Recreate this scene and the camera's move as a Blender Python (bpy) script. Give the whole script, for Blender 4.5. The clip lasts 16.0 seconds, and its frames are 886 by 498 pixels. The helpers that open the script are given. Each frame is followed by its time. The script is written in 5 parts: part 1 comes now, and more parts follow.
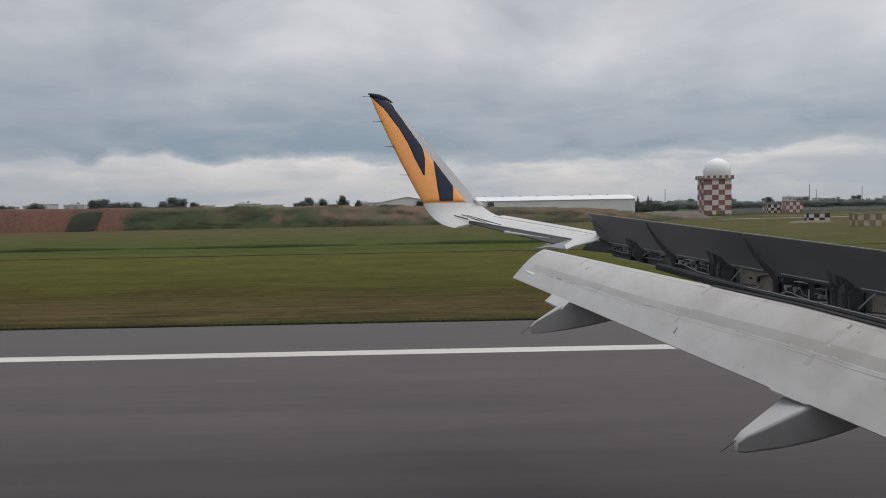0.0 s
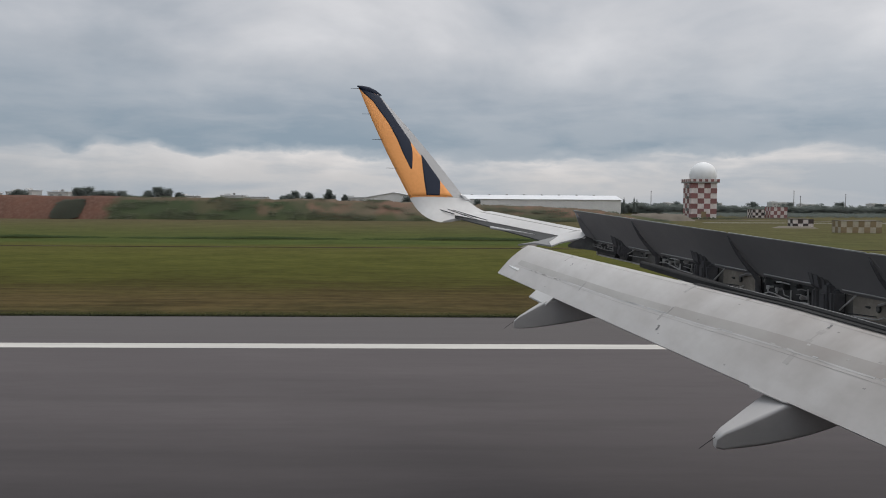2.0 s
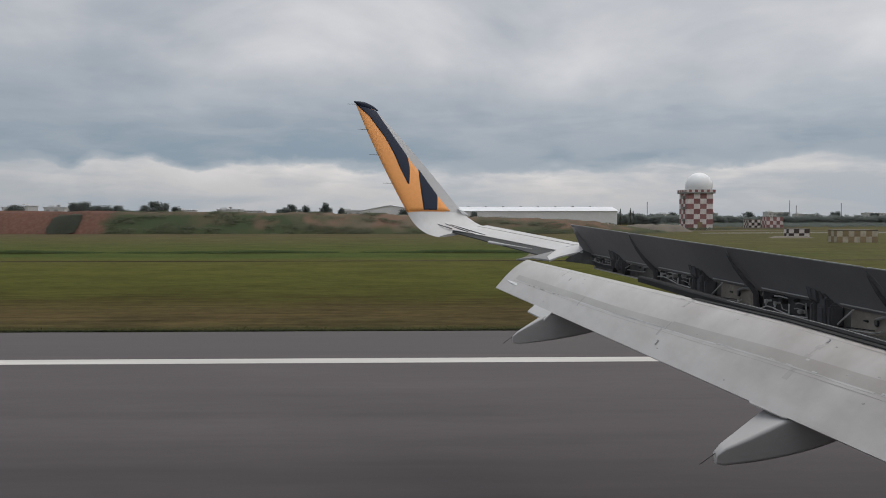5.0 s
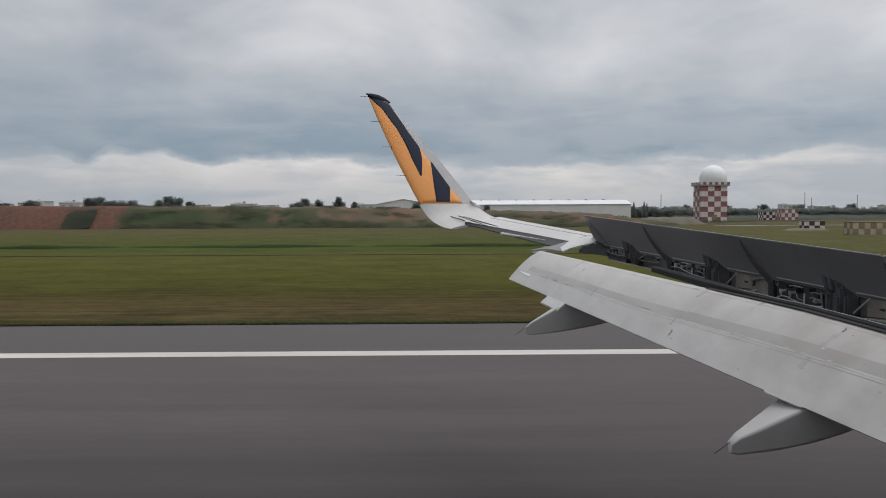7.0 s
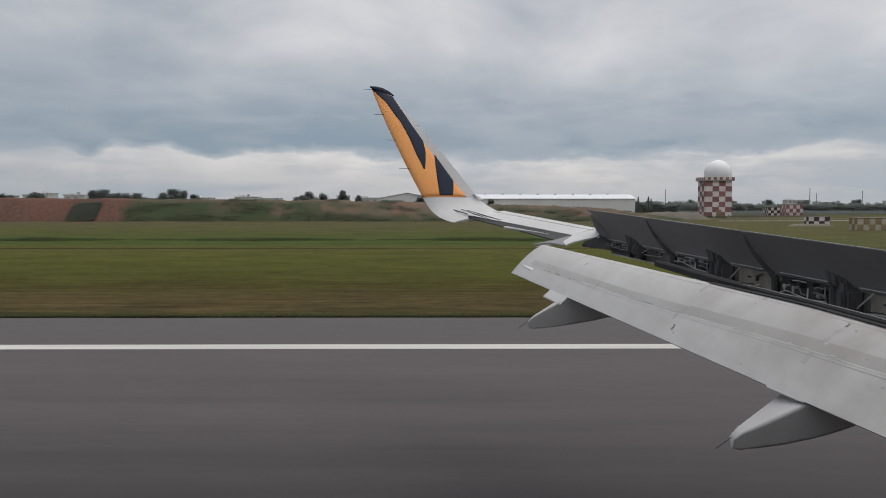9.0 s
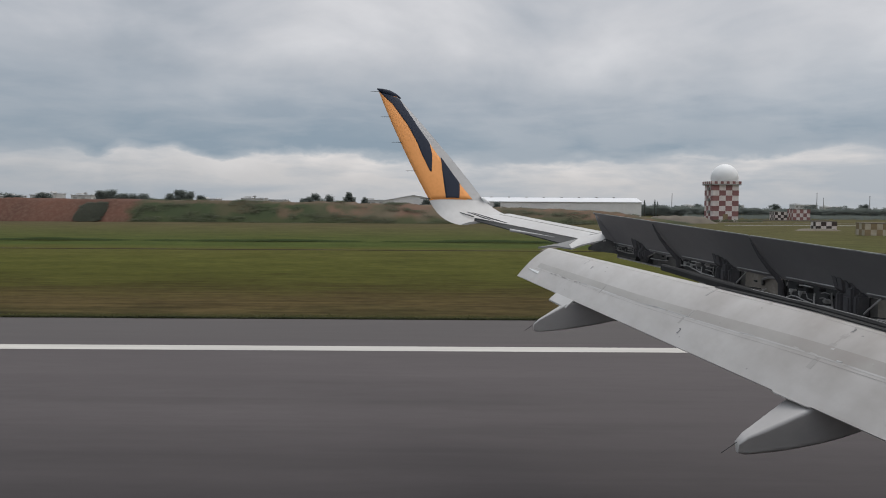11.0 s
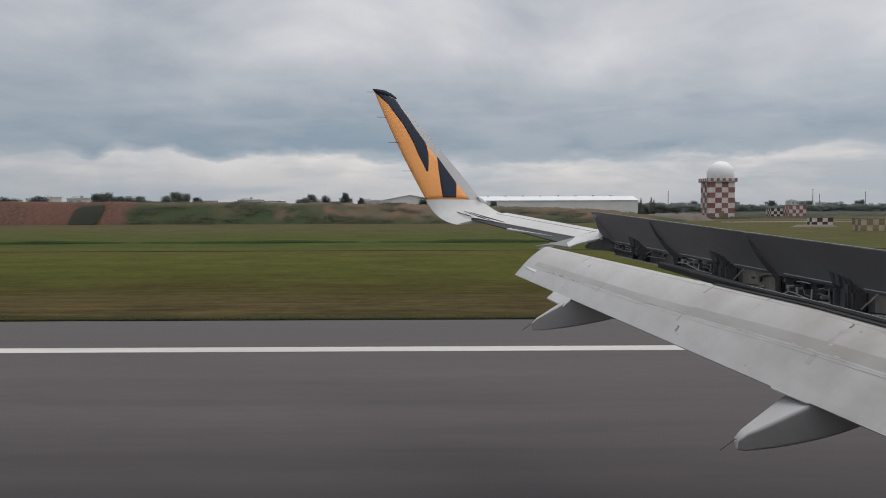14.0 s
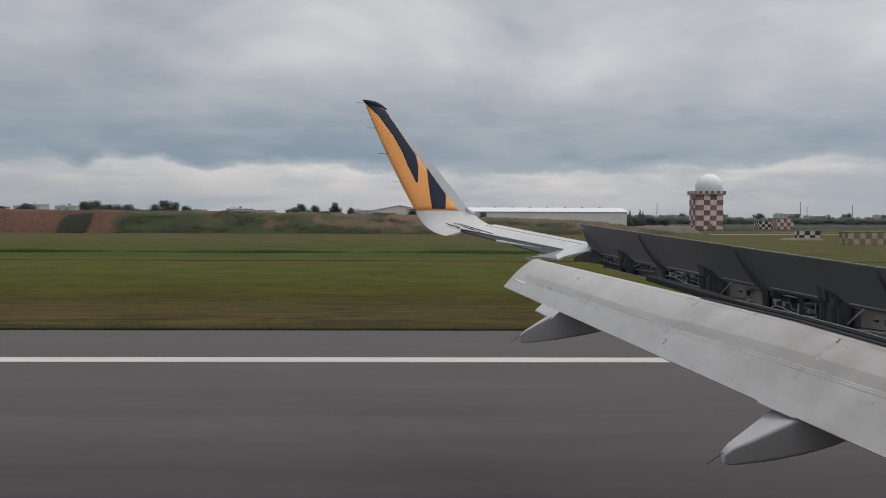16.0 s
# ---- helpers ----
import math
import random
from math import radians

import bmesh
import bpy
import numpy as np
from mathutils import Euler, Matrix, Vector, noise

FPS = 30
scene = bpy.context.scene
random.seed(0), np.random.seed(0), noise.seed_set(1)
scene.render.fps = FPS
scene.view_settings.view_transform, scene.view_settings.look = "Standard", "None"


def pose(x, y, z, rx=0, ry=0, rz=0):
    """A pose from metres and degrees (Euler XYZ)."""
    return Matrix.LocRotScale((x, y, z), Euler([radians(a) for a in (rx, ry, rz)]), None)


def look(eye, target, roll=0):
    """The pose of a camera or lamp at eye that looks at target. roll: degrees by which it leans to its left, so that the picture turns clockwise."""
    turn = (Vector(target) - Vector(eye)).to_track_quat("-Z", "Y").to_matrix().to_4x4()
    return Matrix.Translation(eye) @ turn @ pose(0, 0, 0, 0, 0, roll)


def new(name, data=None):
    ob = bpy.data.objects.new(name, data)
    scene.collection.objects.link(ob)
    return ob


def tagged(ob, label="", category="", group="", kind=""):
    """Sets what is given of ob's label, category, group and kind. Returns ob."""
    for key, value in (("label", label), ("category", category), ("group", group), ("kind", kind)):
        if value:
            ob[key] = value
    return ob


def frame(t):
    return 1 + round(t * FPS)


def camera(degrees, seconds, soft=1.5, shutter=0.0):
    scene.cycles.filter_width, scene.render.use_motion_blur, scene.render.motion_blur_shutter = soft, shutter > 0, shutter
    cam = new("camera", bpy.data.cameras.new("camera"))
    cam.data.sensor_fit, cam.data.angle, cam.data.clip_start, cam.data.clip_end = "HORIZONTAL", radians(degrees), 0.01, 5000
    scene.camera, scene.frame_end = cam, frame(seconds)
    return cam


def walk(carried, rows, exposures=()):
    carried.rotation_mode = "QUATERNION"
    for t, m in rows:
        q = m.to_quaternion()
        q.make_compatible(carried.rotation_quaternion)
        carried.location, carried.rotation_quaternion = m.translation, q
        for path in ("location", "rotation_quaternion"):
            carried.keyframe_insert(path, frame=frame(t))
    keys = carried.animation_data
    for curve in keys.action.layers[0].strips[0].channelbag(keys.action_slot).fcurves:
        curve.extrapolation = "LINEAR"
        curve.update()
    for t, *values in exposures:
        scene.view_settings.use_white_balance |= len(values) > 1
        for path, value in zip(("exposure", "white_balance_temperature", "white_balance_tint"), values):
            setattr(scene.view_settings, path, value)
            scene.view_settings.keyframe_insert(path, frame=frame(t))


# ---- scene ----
# x: the way the aircraft points, y: outboard over its port wing, z: up from the runway
cam = camera(54.0, 16.0, soft=1.0)
PATH = (
    (0.0, -0.005, -0.016, 4.342, -3.29, 1.07, -0.02),
    (0.5, -0.014, -0.020, 4.322, -3.08, 0.11, -0.88),
    (1.0, -0.022, -0.027, 4.341, -3.40, 0.09, -0.62),
    (1.5, 0.007, -0.012, 4.308, -3.38, -0.47, -0.89),
    (2.0, -0.004, -0.016, 4.299, -3.50, -0.41, -0.89),
    (2.5, 0.006, 0.010, 4.324, -3.63, -0.14, -0.55),
    (3.0, -0.004, -0.002, 4.308, -3.46, -0.28, -0.66),
    (3.5, 0.001, -0.019, 4.323, -3.01, -0.15, -0.92),
    (4.0, -0.023, -0.042, 4.344, -2.58, -0.13, -1.40),
    (6.5, -0.014, -0.006, 4.320, -3.04, 0.29, -0.37),
    (7.0, -0.014, -0.017, 4.308, -3.10, 0.26, -0.27),
    (7.5, -0.009, -0.011, 4.298, -3.04, 0.21, -0.32),
    (8.0, -0.015, -0.023, 4.301, -3.21, 0.23, -0.11),
    (8.5, -0.010, -0.005, 4.291, -3.23, -0.05, 0.08),
    (9.0, 0.000, 0.000, 4.300, -3.50, 0.00, 0.00),
    (11.5, -0.002, -0.005, 4.300, -3.32, -0.39, 0.45),
    (12.0, 0.000, 0.011, 4.285, -3.43, -0.33, 0.14),
    (12.5, 0.002, 0.004, 4.297, -3.41, -0.17, 0.24),
    (13.0, -0.007, -0.007, 4.305, -3.58, -0.06, 0.19),
    (13.5, -0.003, 0.005, 4.298, -3.53, 0.11, 0.11),
    (14.0, -0.008, -0.008, 4.302, -3.36, 0.22, 0.17),
    (14.5, 0.009, -0.003, 4.317, -2.99, 0.26, -0.08),
    (15.0, 0.004, -0.008, 4.324, -3.00, -0.08, -0.50),
    (15.5, -0.008, 0.002, 4.302, -2.78, -0.26, -0.59),
    (16.0, -0.002, -0.007, 4.315, -2.67, -0.22, -0.51),
)
walk(cam, [(t, pose(x, y, z, 90 + pitch, roll, yaw)) for t, x, y, z, pitch, roll, yaw in PATH], [(t, e, 6520, 11.5) for t, e in ((0.0, -0.03), (2.5, 0.0), (4.0, -0.06), (6.5, -0.02), (9.0, -0.02), (12.5, 0.0), (14.5, -0.03), (15.5, -0.09), (16.0, -0.11))])

# ---- light: an overcast sky ----
world = bpy.data.worlds.new("overcast_sky")
scene.world = world
world.use_nodes = True
W = world.node_tree
W.nodes.clear()


def wmath(op, a, b=None, c=None):
    n = W.nodes.new("ShaderNodeMath")
    n.operation = op
    for i, v in enumerate((a, b, c)):
        if v is None:
            continue
        if isinstance(v, (int, float)):
            n.inputs[i].default_value = v
        else:
            W.links.new(v, n.inputs[i])
    return n.outputs[0]


def wramp(value, stops):
    n = W.nodes.new("ShaderNodeValToRGB")
    e = n.color_ramp.elements
    while len(e) < len(stops):
        e.new(0.5)
    for i, (p, col) in enumerate(stops):
        e[i].position = p
        e[i].color = (*col, 1)
    W.links.new(value, n.inputs[0])
    return n.outputs[0]


def wmix(f, a, b):
    n = W.nodes.new("ShaderNodeMix")
    n.data_type = "RGBA"
    for sock, v in ((n.inputs[0], f), (n.inputs[6], a), (n.inputs[7], b)):
        if isinstance(v, (int, float)):
            sock.default_value = v
        elif isinstance(v, tuple):
            sock.default_value = (*v, 1)
        else:
            W.links.new(v, sock)
    return n.outputs[2]


def wnoise(vec, scale, detail, rough, dist=0.0):
    n = W.nodes.new("ShaderNodeTexNoise")
    n.inputs["Scale"].default_value = scale
    n.inputs["Detail"].default_value = detail
    n.inputs["Roughness"].default_value = rough
    n.inputs["Distortion"].default_value = dist
    W.links.new(vec, n.inputs["Vector"])
    return n.outputs[0]


coord = W.nodes.new("ShaderNodeTexCoord")
sep = W.nodes.new("ShaderNodeSeparateXYZ")
W.links.new(coord.outputs["Generated"], sep.inputs[0])
elev = wmath("MULTIPLY", wmath("ARCSINE", sep.outputs[2]), 57.2958)
azim = wmath("MULTIPLY", wmath("ARCTAN2", sep.outputs[0], sep.outputs[1]), 57.2958)
# cloud deck: noise over the sky's directions, flattened towards the horizon
deck = W.nodes.new("ShaderNodeMapping")
deck.inputs["Scale"].default_value = (1.0, 1.0, 1.9)
deck.inputs["Location"].default_value = (0.35, 0.0, 0.2)
W.links.new(coord.outputs["Generated"], deck.inputs[0])
# the face of the far clouds, in degrees
face = W.nodes.new("ShaderNodeCombineXYZ")
W.links.new(wmath("MULTIPLY", azim, 0.10), face.inputs[0])
W.links.new(wmath("MULTIPLY", elev, 0.22), face.inputs[1])
face.inputs[2].default_value = 1.3
puffs = wnoise(face.outputs[0], 3.8, 5.0, 0.5, 0.1)
broad = wnoise(face.outputs[0], 0.8, 5.0, 0.5)
streak = wnoise(deck.outputs[0], 4.0, 6.0, 0.48, 0.6)
fine = wnoise(deck.outputs[0], 13.0, 7.0, 0.55, 0.15)
# lower edge of the dark deck, higher and lower along the horizon
edge = wramp(wmath("DIVIDE", wmath("ADD", azim, 30.0), 60.0), [(p, (h / 10, h / 10, h / 10)) for p, h in (
    (0.05, 2.85), (0.10, 2.75), (0.135, 2.3), (0.158, 3.0), (0.185, 2.6), (0.205, 2.75), (0.25, 2.3), (0.31, 2.6), (0.36, 2.6), (0.46, 2.2), (0.54, 2.1), (0.63, 2.1), (0.71, 2.25), (0.775, 2.55), (0.825, 2.2), (0.87, 3.0), (0.92, 3.0), (0.95, 2.85))])
wob = wmath("ADD", wmath("MULTIPLY", wmath("SUBTRACT", puffs, 0.5), 1.7), wmath("MULTIPLY", wmath("SUBTRACT", broad, 0.5), 0.8))
e2 = wmath("ADD", wmath("SUBTRACT", elev, wmath("MULTIPLY", edge, 10.0)), wob)
layer = wramp(wmath("DIVIDE", wmath("ADD", e2, 6.0), 24.0), [
    (0.0, (0.46, 0.495, 0.53)), (0.13, (0.50, 0.525, 0.55)), (0.20, (0.62, 0.617, 0.617)), (0.250, (0.755, 0.74, 0.73)), (0.262, (0.44, 0.495, 0.545)), (0.280, (0.275, 0.355, 0.43)),
    (0.40, (0.258, 0.335, 0.41)), (0.52, (0.37, 0.42, 0.47)), (0.68, (0.51, 0.53, 0.56)), (1.0, (0.63, 0.64, 0.66))])
side = wmath("MULTIPLY", azim, 0.0032)
blot = wmath("ADD", wmath("ADD", wmath("MULTIPLY", streak, 0.68), wmath("MULTIPLY", fine, 0.13)), wmath("ADD", wmath("MULTIPLY", broad, 0.2), side))
high = wramp(blot, [(0.36, (0.41, 0.455, 0.505)), (0.46, (0.53, 0.56, 0.60)), (0.56, (0.65, 0.665, 0.69)), (0.68, (0.80, 0.805, 0.82))])
mixh = wmath("MINIMUM", wmath("MAXIMUM", wmath("DIVIDE", wmath("SUBTRACT", e2, 1.2), 7.5), 0.0), 0.85)
# thin veils in the bright band, greyer to the right
veil_at = W.nodes.new("ShaderNodeCombineXYZ")
W.links.new(wmath("MULTIPLY", azim, 0.09), veil_at.inputs[0])
W.links.new(wmath("MULTIPLY", elev, 0.42), veil_at.inputs[1])
veil_at.inputs[2].default_value = 6.0
veil = wnoise(veil_at.outputs[0], 1.6, 6.0, 0.55, 0.2)
dim = wmath("MINIMUM", wmath("MAXIMUM", wmath("ADD", wmath("ADD", wmath("MULTIPLY", wmath("MINIMUM", wmath("MAXIMUM", wmath("DIVIDE", wmath("ADD", azim, 2.0), 6.0), 0.0), 1.0), 0.34), wmath("MULTIPLY", wmath("MAXIMUM", wmath("SUBTRACT", -32.0, wmath("MULTIPLY", azim, 2.0)), 0.0), 0.013)), wmath("MULTIPLY", wmath("SUBTRACT", veil, 0.44), 3.0)), 0.0), 0.75)
layer = wmix(dim, layer, (0.40, 0.455, 0.51))
clouds = wmix(mixh, layer, high)
# thicker cloud over the airfield's far end
thick = wmath("MULTIPLY", wmath("MINIMUM", wmath("MAXIMUM", wmath("DIVIDE", wmath("SUBTRACT", -9.0, azim), 16.0), 0.0), 1.0), wmath("MINIMUM", wmath("MAXIMUM", wmath("DIVIDE", wmath("SUBTRACT", 9.5, elev), 5.0), 0.0), 1.0))
clouds = wmix(wmath("MULTIPLY", thick, 0.34), clouds, (0.27, 0.335, 0.395))
# an overcast sky is brighter overhead
zen = wmath("ADD", 1.0, wmath("MULTIPLY", wmath("MAXIMUM", wmath("SUBTRACT", sep.outputs[2], 0.30), 0.0), 1.25))
sky = W.nodes.new("ShaderNodeTexSky")
sky.sky_type = "NISHITA"
sky.sun_disc = False
sky.sun_elevation, sky.sun_rotation = radians(74), radians(29)
vm = W.nodes.new("ShaderNodeVectorMath")
vm.operation = "SCALE"
W.links.new(clouds, vm.inputs[0])
W.links.new(zen, vm.inputs[3])
bg1 = W.nodes.new("ShaderNodeBackground")
W.links.new(vm.outputs[0], bg1.inputs[0])
bg1.inputs[1].default_value = 0.97
bg2 = W.nodes.new("ShaderNodeBackground")
W.links.new(sky.outputs[0], bg2.inputs[0])
bg2.inputs[1].default_value = 0.05
mixs = W.nodes.new("ShaderNodeMixShader")
mixs.inputs[0].default_value = 0.06
W.links.new(bg1.outputs[0], mixs.inputs[1])
W.links.new(bg2.outputs[0], mixs.inputs[2])
wout = W.nodes.new("ShaderNodeOutputWorld")
W.links.new(mixs.outputs[0], wout.inputs[0])

sun = new("sun", bpy.data.lights.new("sun", "SUN"))
sun.data.energy, sun.data.angle, sun.data.color = 0.9, radians(40), (1.0, 0.97, 0.92)
sun.matrix_world = look((12, 22, 90), (0, 0, 0))


# ---- materials ----
def mat(name, col, col2=None, rough=0.6, metal=0.0, scale=3.0, stretch=(1, 1, 1), fine=40.0, bump=0.0, third=None, vary=0.0, contrast=(0.35, 0.65), space="Object", spec=0.35):
    """Two tones mixed by broad noise, a third by fine noise, and a bump."""
    m = bpy.data.materials.new(name)
    m.use_nodes = True
    t = m.node_tree
    p = t.nodes["Principled BSDF"]
    p.inputs["Roughness"].default_value, p.inputs["Metallic"].default_value, p.inputs["Specular IOR Level"].default_value = rough, metal, spec
    col2 = col2 or tuple(c * 0.82 for c in col)
    third = third or tuple((a + b) * 0.46 for a, b in zip(col, col2))
    tc = t.nodes.new("ShaderNodeTexCoord")
    mp = t.nodes.new("ShaderNodeMapping")
    mp.inputs["Scale"].default_value = stretch
    t.links.new(tc.outputs[space], mp.inputs[0])
    facs = []
    for sc, det, (lo, hi) in ((scale, 6, contrast), (fine, 4, (0.42, 0.72))):
        n = t.nodes.new("ShaderNodeTexNoise")
        n.inputs["Scale"].default_value, n.inputs["Detail"].default_value, n.inputs["Roughness"].default_value = sc, det, 0.6
        t.links.new(mp.outputs[0], n.inputs["Vector"])
        r = t.nodes.new("ShaderNodeMapRange")
        r.inputs[1].default_value, r.inputs[2].default_value = lo, hi
        t.links.new(n.outputs[0], r.inputs[0])
        facs.append((r.outputs[0], n.outputs[0]))
    a = t.nodes.new("ShaderNodeMix")
    a.data_type = "RGBA"
    a.inputs[6].default_value, a.inputs[7].default_value = (*col, 1), (*col2, 1)
    t.links.new(facs[0][0], a.inputs[0])
    b = t.nodes.new("ShaderNodeMix")
    b.data_type = "RGBA"
    b.inputs[7].default_value = (*third, 1)
    t.links.new(a.outputs[2], b.inputs[6])
    half = t.nodes.new("ShaderNodeMath")
    half.operation = "MULTIPLY"
    half.inputs[1].default_value = 0.6
    t.links.new(facs[1][0], half.inputs[0])
    t.links.new(half.outputs[0], b.inputs[0])
    last = b.outputs[2]
    if vary:
        oi = t.nodes.new("ShaderNodeObjectInfo")
        hs = t.nodes.new("ShaderNodeHueSaturation")
        vr = t.nodes.new("ShaderNodeMapRange")
        vr.inputs[3].default_value, vr.inputs[4].default_value = 1 - vary, 1 + vary
        t.links.new(oi.outputs["Random"], vr.inputs[0])
        t.links.new(vr.outputs[0], hs.inputs["Value"])
        t.links.new(last, hs.inputs["Color"])
        last = hs.outputs[0]
    t.links.new(last, p.inputs["Base Color"])
    if bump:
        bn = t.nodes.new("ShaderNodeBump")
        bn.inputs["Strength"].default_value, bn.inputs["Distance"].default_value = bump, 0.02
        t.links.new(facs[1][1], bn.inputs["Height"])
        t.links.new(bn.outputs[0], p.inputs["Normal"])
    return m


def leaf_mat(name, col, col2, spread=0.3):
    m = mat(name, col, col2, rough=0.8, scale=0.35, fine=3.0, spec=0.1)
    t = m.node_tree
    p = t.nodes["Principled BSDF"]
    src = p.inputs["Base Color"].links[0].from_socket
    g = t.nodes.new("ShaderNodeNewGeometry")
    hs = t.nodes.new("ShaderNodeHueSaturation")
    vr = t.nodes.new("ShaderNodeMapRange")
    vr.inputs[3].default_value, vr.inputs[4].default_value = 1 - spread, 1 + spread
    t.links.new(g.outputs["Random Per Island"], vr.inputs[0])
    t.links.new(vr.outputs[0], hs.inputs["Value"])
    t.links.new(src, hs.inputs["Color"])
    t.links.new(hs.outputs[0], p.inputs["Base Color"])
    return m


M_white = mat("wing_paint_white", (0.60, 0.59, 0.575), (0.49, 0.475, 0.455), rough=0.5, scale=1.3, fine=7, third=(0.50, 0.485, 0.465), stretch=(1.0, 0.55, 1.0), contrast=(0.34, 0.80))
M_flap = mat("flap_paint_worn", (0.59, 0.572, 0.55), (0.52, 0.50, 0.478), rough=0.5, scale=1.3, fine=7, third=(0.47, 0.45, 0.425), stretch=(1.0, 0.55, 1.0), contrast=(0.34, 0.80))


def grime_and_shade(m):
    """Chordwise streaks of grime; shade on the inboard skin is put into the same colour."""
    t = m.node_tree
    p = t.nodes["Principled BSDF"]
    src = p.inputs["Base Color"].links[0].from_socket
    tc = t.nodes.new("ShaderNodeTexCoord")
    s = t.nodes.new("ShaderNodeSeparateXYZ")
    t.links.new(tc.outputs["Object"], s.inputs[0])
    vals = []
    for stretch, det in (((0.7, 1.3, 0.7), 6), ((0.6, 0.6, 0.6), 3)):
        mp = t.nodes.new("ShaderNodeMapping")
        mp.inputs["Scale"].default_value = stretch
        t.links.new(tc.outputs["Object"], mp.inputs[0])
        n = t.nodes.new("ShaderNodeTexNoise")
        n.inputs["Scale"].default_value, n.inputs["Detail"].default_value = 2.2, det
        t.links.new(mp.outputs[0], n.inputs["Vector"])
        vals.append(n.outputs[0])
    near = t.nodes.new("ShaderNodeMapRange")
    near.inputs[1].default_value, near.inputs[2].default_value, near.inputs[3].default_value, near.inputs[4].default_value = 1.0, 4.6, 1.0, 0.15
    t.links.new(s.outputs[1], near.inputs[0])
    # darker with height: shade on the raised forward part is put into the colour
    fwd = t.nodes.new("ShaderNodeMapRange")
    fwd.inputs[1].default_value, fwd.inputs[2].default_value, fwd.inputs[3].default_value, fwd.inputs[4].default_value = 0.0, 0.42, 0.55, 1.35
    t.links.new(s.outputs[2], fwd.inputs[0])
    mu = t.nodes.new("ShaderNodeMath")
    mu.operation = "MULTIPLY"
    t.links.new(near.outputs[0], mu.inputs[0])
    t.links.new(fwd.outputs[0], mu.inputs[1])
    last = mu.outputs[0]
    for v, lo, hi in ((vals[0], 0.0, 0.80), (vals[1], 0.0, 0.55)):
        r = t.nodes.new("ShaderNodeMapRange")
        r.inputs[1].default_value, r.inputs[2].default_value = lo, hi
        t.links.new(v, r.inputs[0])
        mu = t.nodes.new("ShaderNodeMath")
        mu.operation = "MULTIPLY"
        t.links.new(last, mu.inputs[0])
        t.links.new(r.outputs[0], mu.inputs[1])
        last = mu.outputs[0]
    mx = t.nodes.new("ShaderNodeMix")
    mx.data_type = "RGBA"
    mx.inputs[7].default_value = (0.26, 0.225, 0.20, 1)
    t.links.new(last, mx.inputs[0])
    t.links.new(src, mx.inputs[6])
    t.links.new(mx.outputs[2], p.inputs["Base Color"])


M_grey = mat("wing_paint_grey", (0.49, 0.48, 0.47), (0.43, 0.42, 0.41), rough=0.5, scale=1.2, fine=18)
M_fair = mat("fairing_paint_grey", (0.475, 0.458, 0.446), (0.41, 0.395, 0.384), rough=0.5, scale=2.0, fine=22)
M_dark = mat("spoiler_dark_grey", (0.295, 0.286, 0.287), (0.22, 0.213, 0.215), rough=0.7, scale=1.1, fine=9, third=(0.25, 0.245, 0.25), contrast=(0.3, 0.8))
M_cove = mat("cove_primer_grey", (0.176, 0.176, 0.169), (0.068, 0.068, 0.068), rough=0.7, scale=4.0, fine=30)
M_black = mat("rubber_black", (0.028, 0.028, 0.029), (0.042, 0.042, 0.042), rough=0.7, scale=5)
M_steel = mat("bare_metal", (0.62, 0.61, 0.59), (0.40, 0.39, 0.38), rough=0.45, metal=0.1, scale=8)
M_orange = mat("livery_orange", (0.86, 0.362, 0.108), (0.80, 0.328, 0.092), rough=0.5, scale=1.5, fine=20, third=(0.74, 0.30, 0.075))
M_navy = mat("livery_navy", (0.012, 0.018, 0.035), (0.015, 0.021, 0.039), rough=0.6, scale=1.5, spec=0.22)
M_pipe = mat("pipe_dull", (0.38, 0.37, 0.355), (0.19, 0.186, 0.18), rough=0.5, metal=0.1, scale=6)
M_arm = mat("arm_dark_grey", (0.118, 0.115, 0.118), (0.075, 0.073, 0.076), rough=0.7, scale=5)
M_lip = mat("cove_lip_dark", (0.044, 0.043, 0.043), (0.028, 0.028, 0.028), rough=0.8, scale=2.5, spec=0.12)
M_aileron = mat("aileron_dark_grey", (0.064, 0.064, 0.062), (0.050, 0.050, 0.048), rough=0.7, scale=2.0)
# pale tone for the highlight painted along the spoilers' upper edge
M_edge = mat("edge_highlight_pale", (0.42, 0.42, 0.40), (0.26, 0.26, 0.25), rough=0.6, scale=6)
M_rodlight = mat("hinge_rod_pale", (0.55, 0.55, 0.54), (0.34, 0.34, 0.33), rough=0.5, scale=5)
M_shroud = mat("shroud_grey", (0.27, 0.27, 0.265), (0.20, 0.20, 0.195), rough=0.6, scale=4)
M_plate = mat("plate_tan", (0.40, 0.355, 0.30), (0.20, 0.18, 0.155), rough=0.7, scale=5.0)
M_band = mat("flap_band_grey", (0.50, 0.485, 0.46), (0.40, 0.38, 0.355), rough=0.5, scale=2.0, fine=7, stretch=(1.0, 0.4, 1.0))
M_faint = mat("joint_faint_grey", (0.38, 0.365, 0.345), (0.47, 0.45, 0.43), rough=0.55, scale=7, contrast=(0.4, 0.6))
M_smear = mat("joint_smear_grey", (0.43, 0.415, 0.40), (0.50, 0.485, 0.465), rough=0.55, scale=5, stretch=(2, 1, 1))
M_pale = mat("fresh_paint_pale", (0.65, 0.64, 0.625), (0.58, 0.57, 0.555), rough=0.5, scale=4)
M_seal2 = mat("panel_line_grey", (0.27, 0.26, 0.245), (0.40, 0.385, 0.365), rough=0.7, scale=6)
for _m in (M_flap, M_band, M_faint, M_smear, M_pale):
    grime_and_shade(_m)
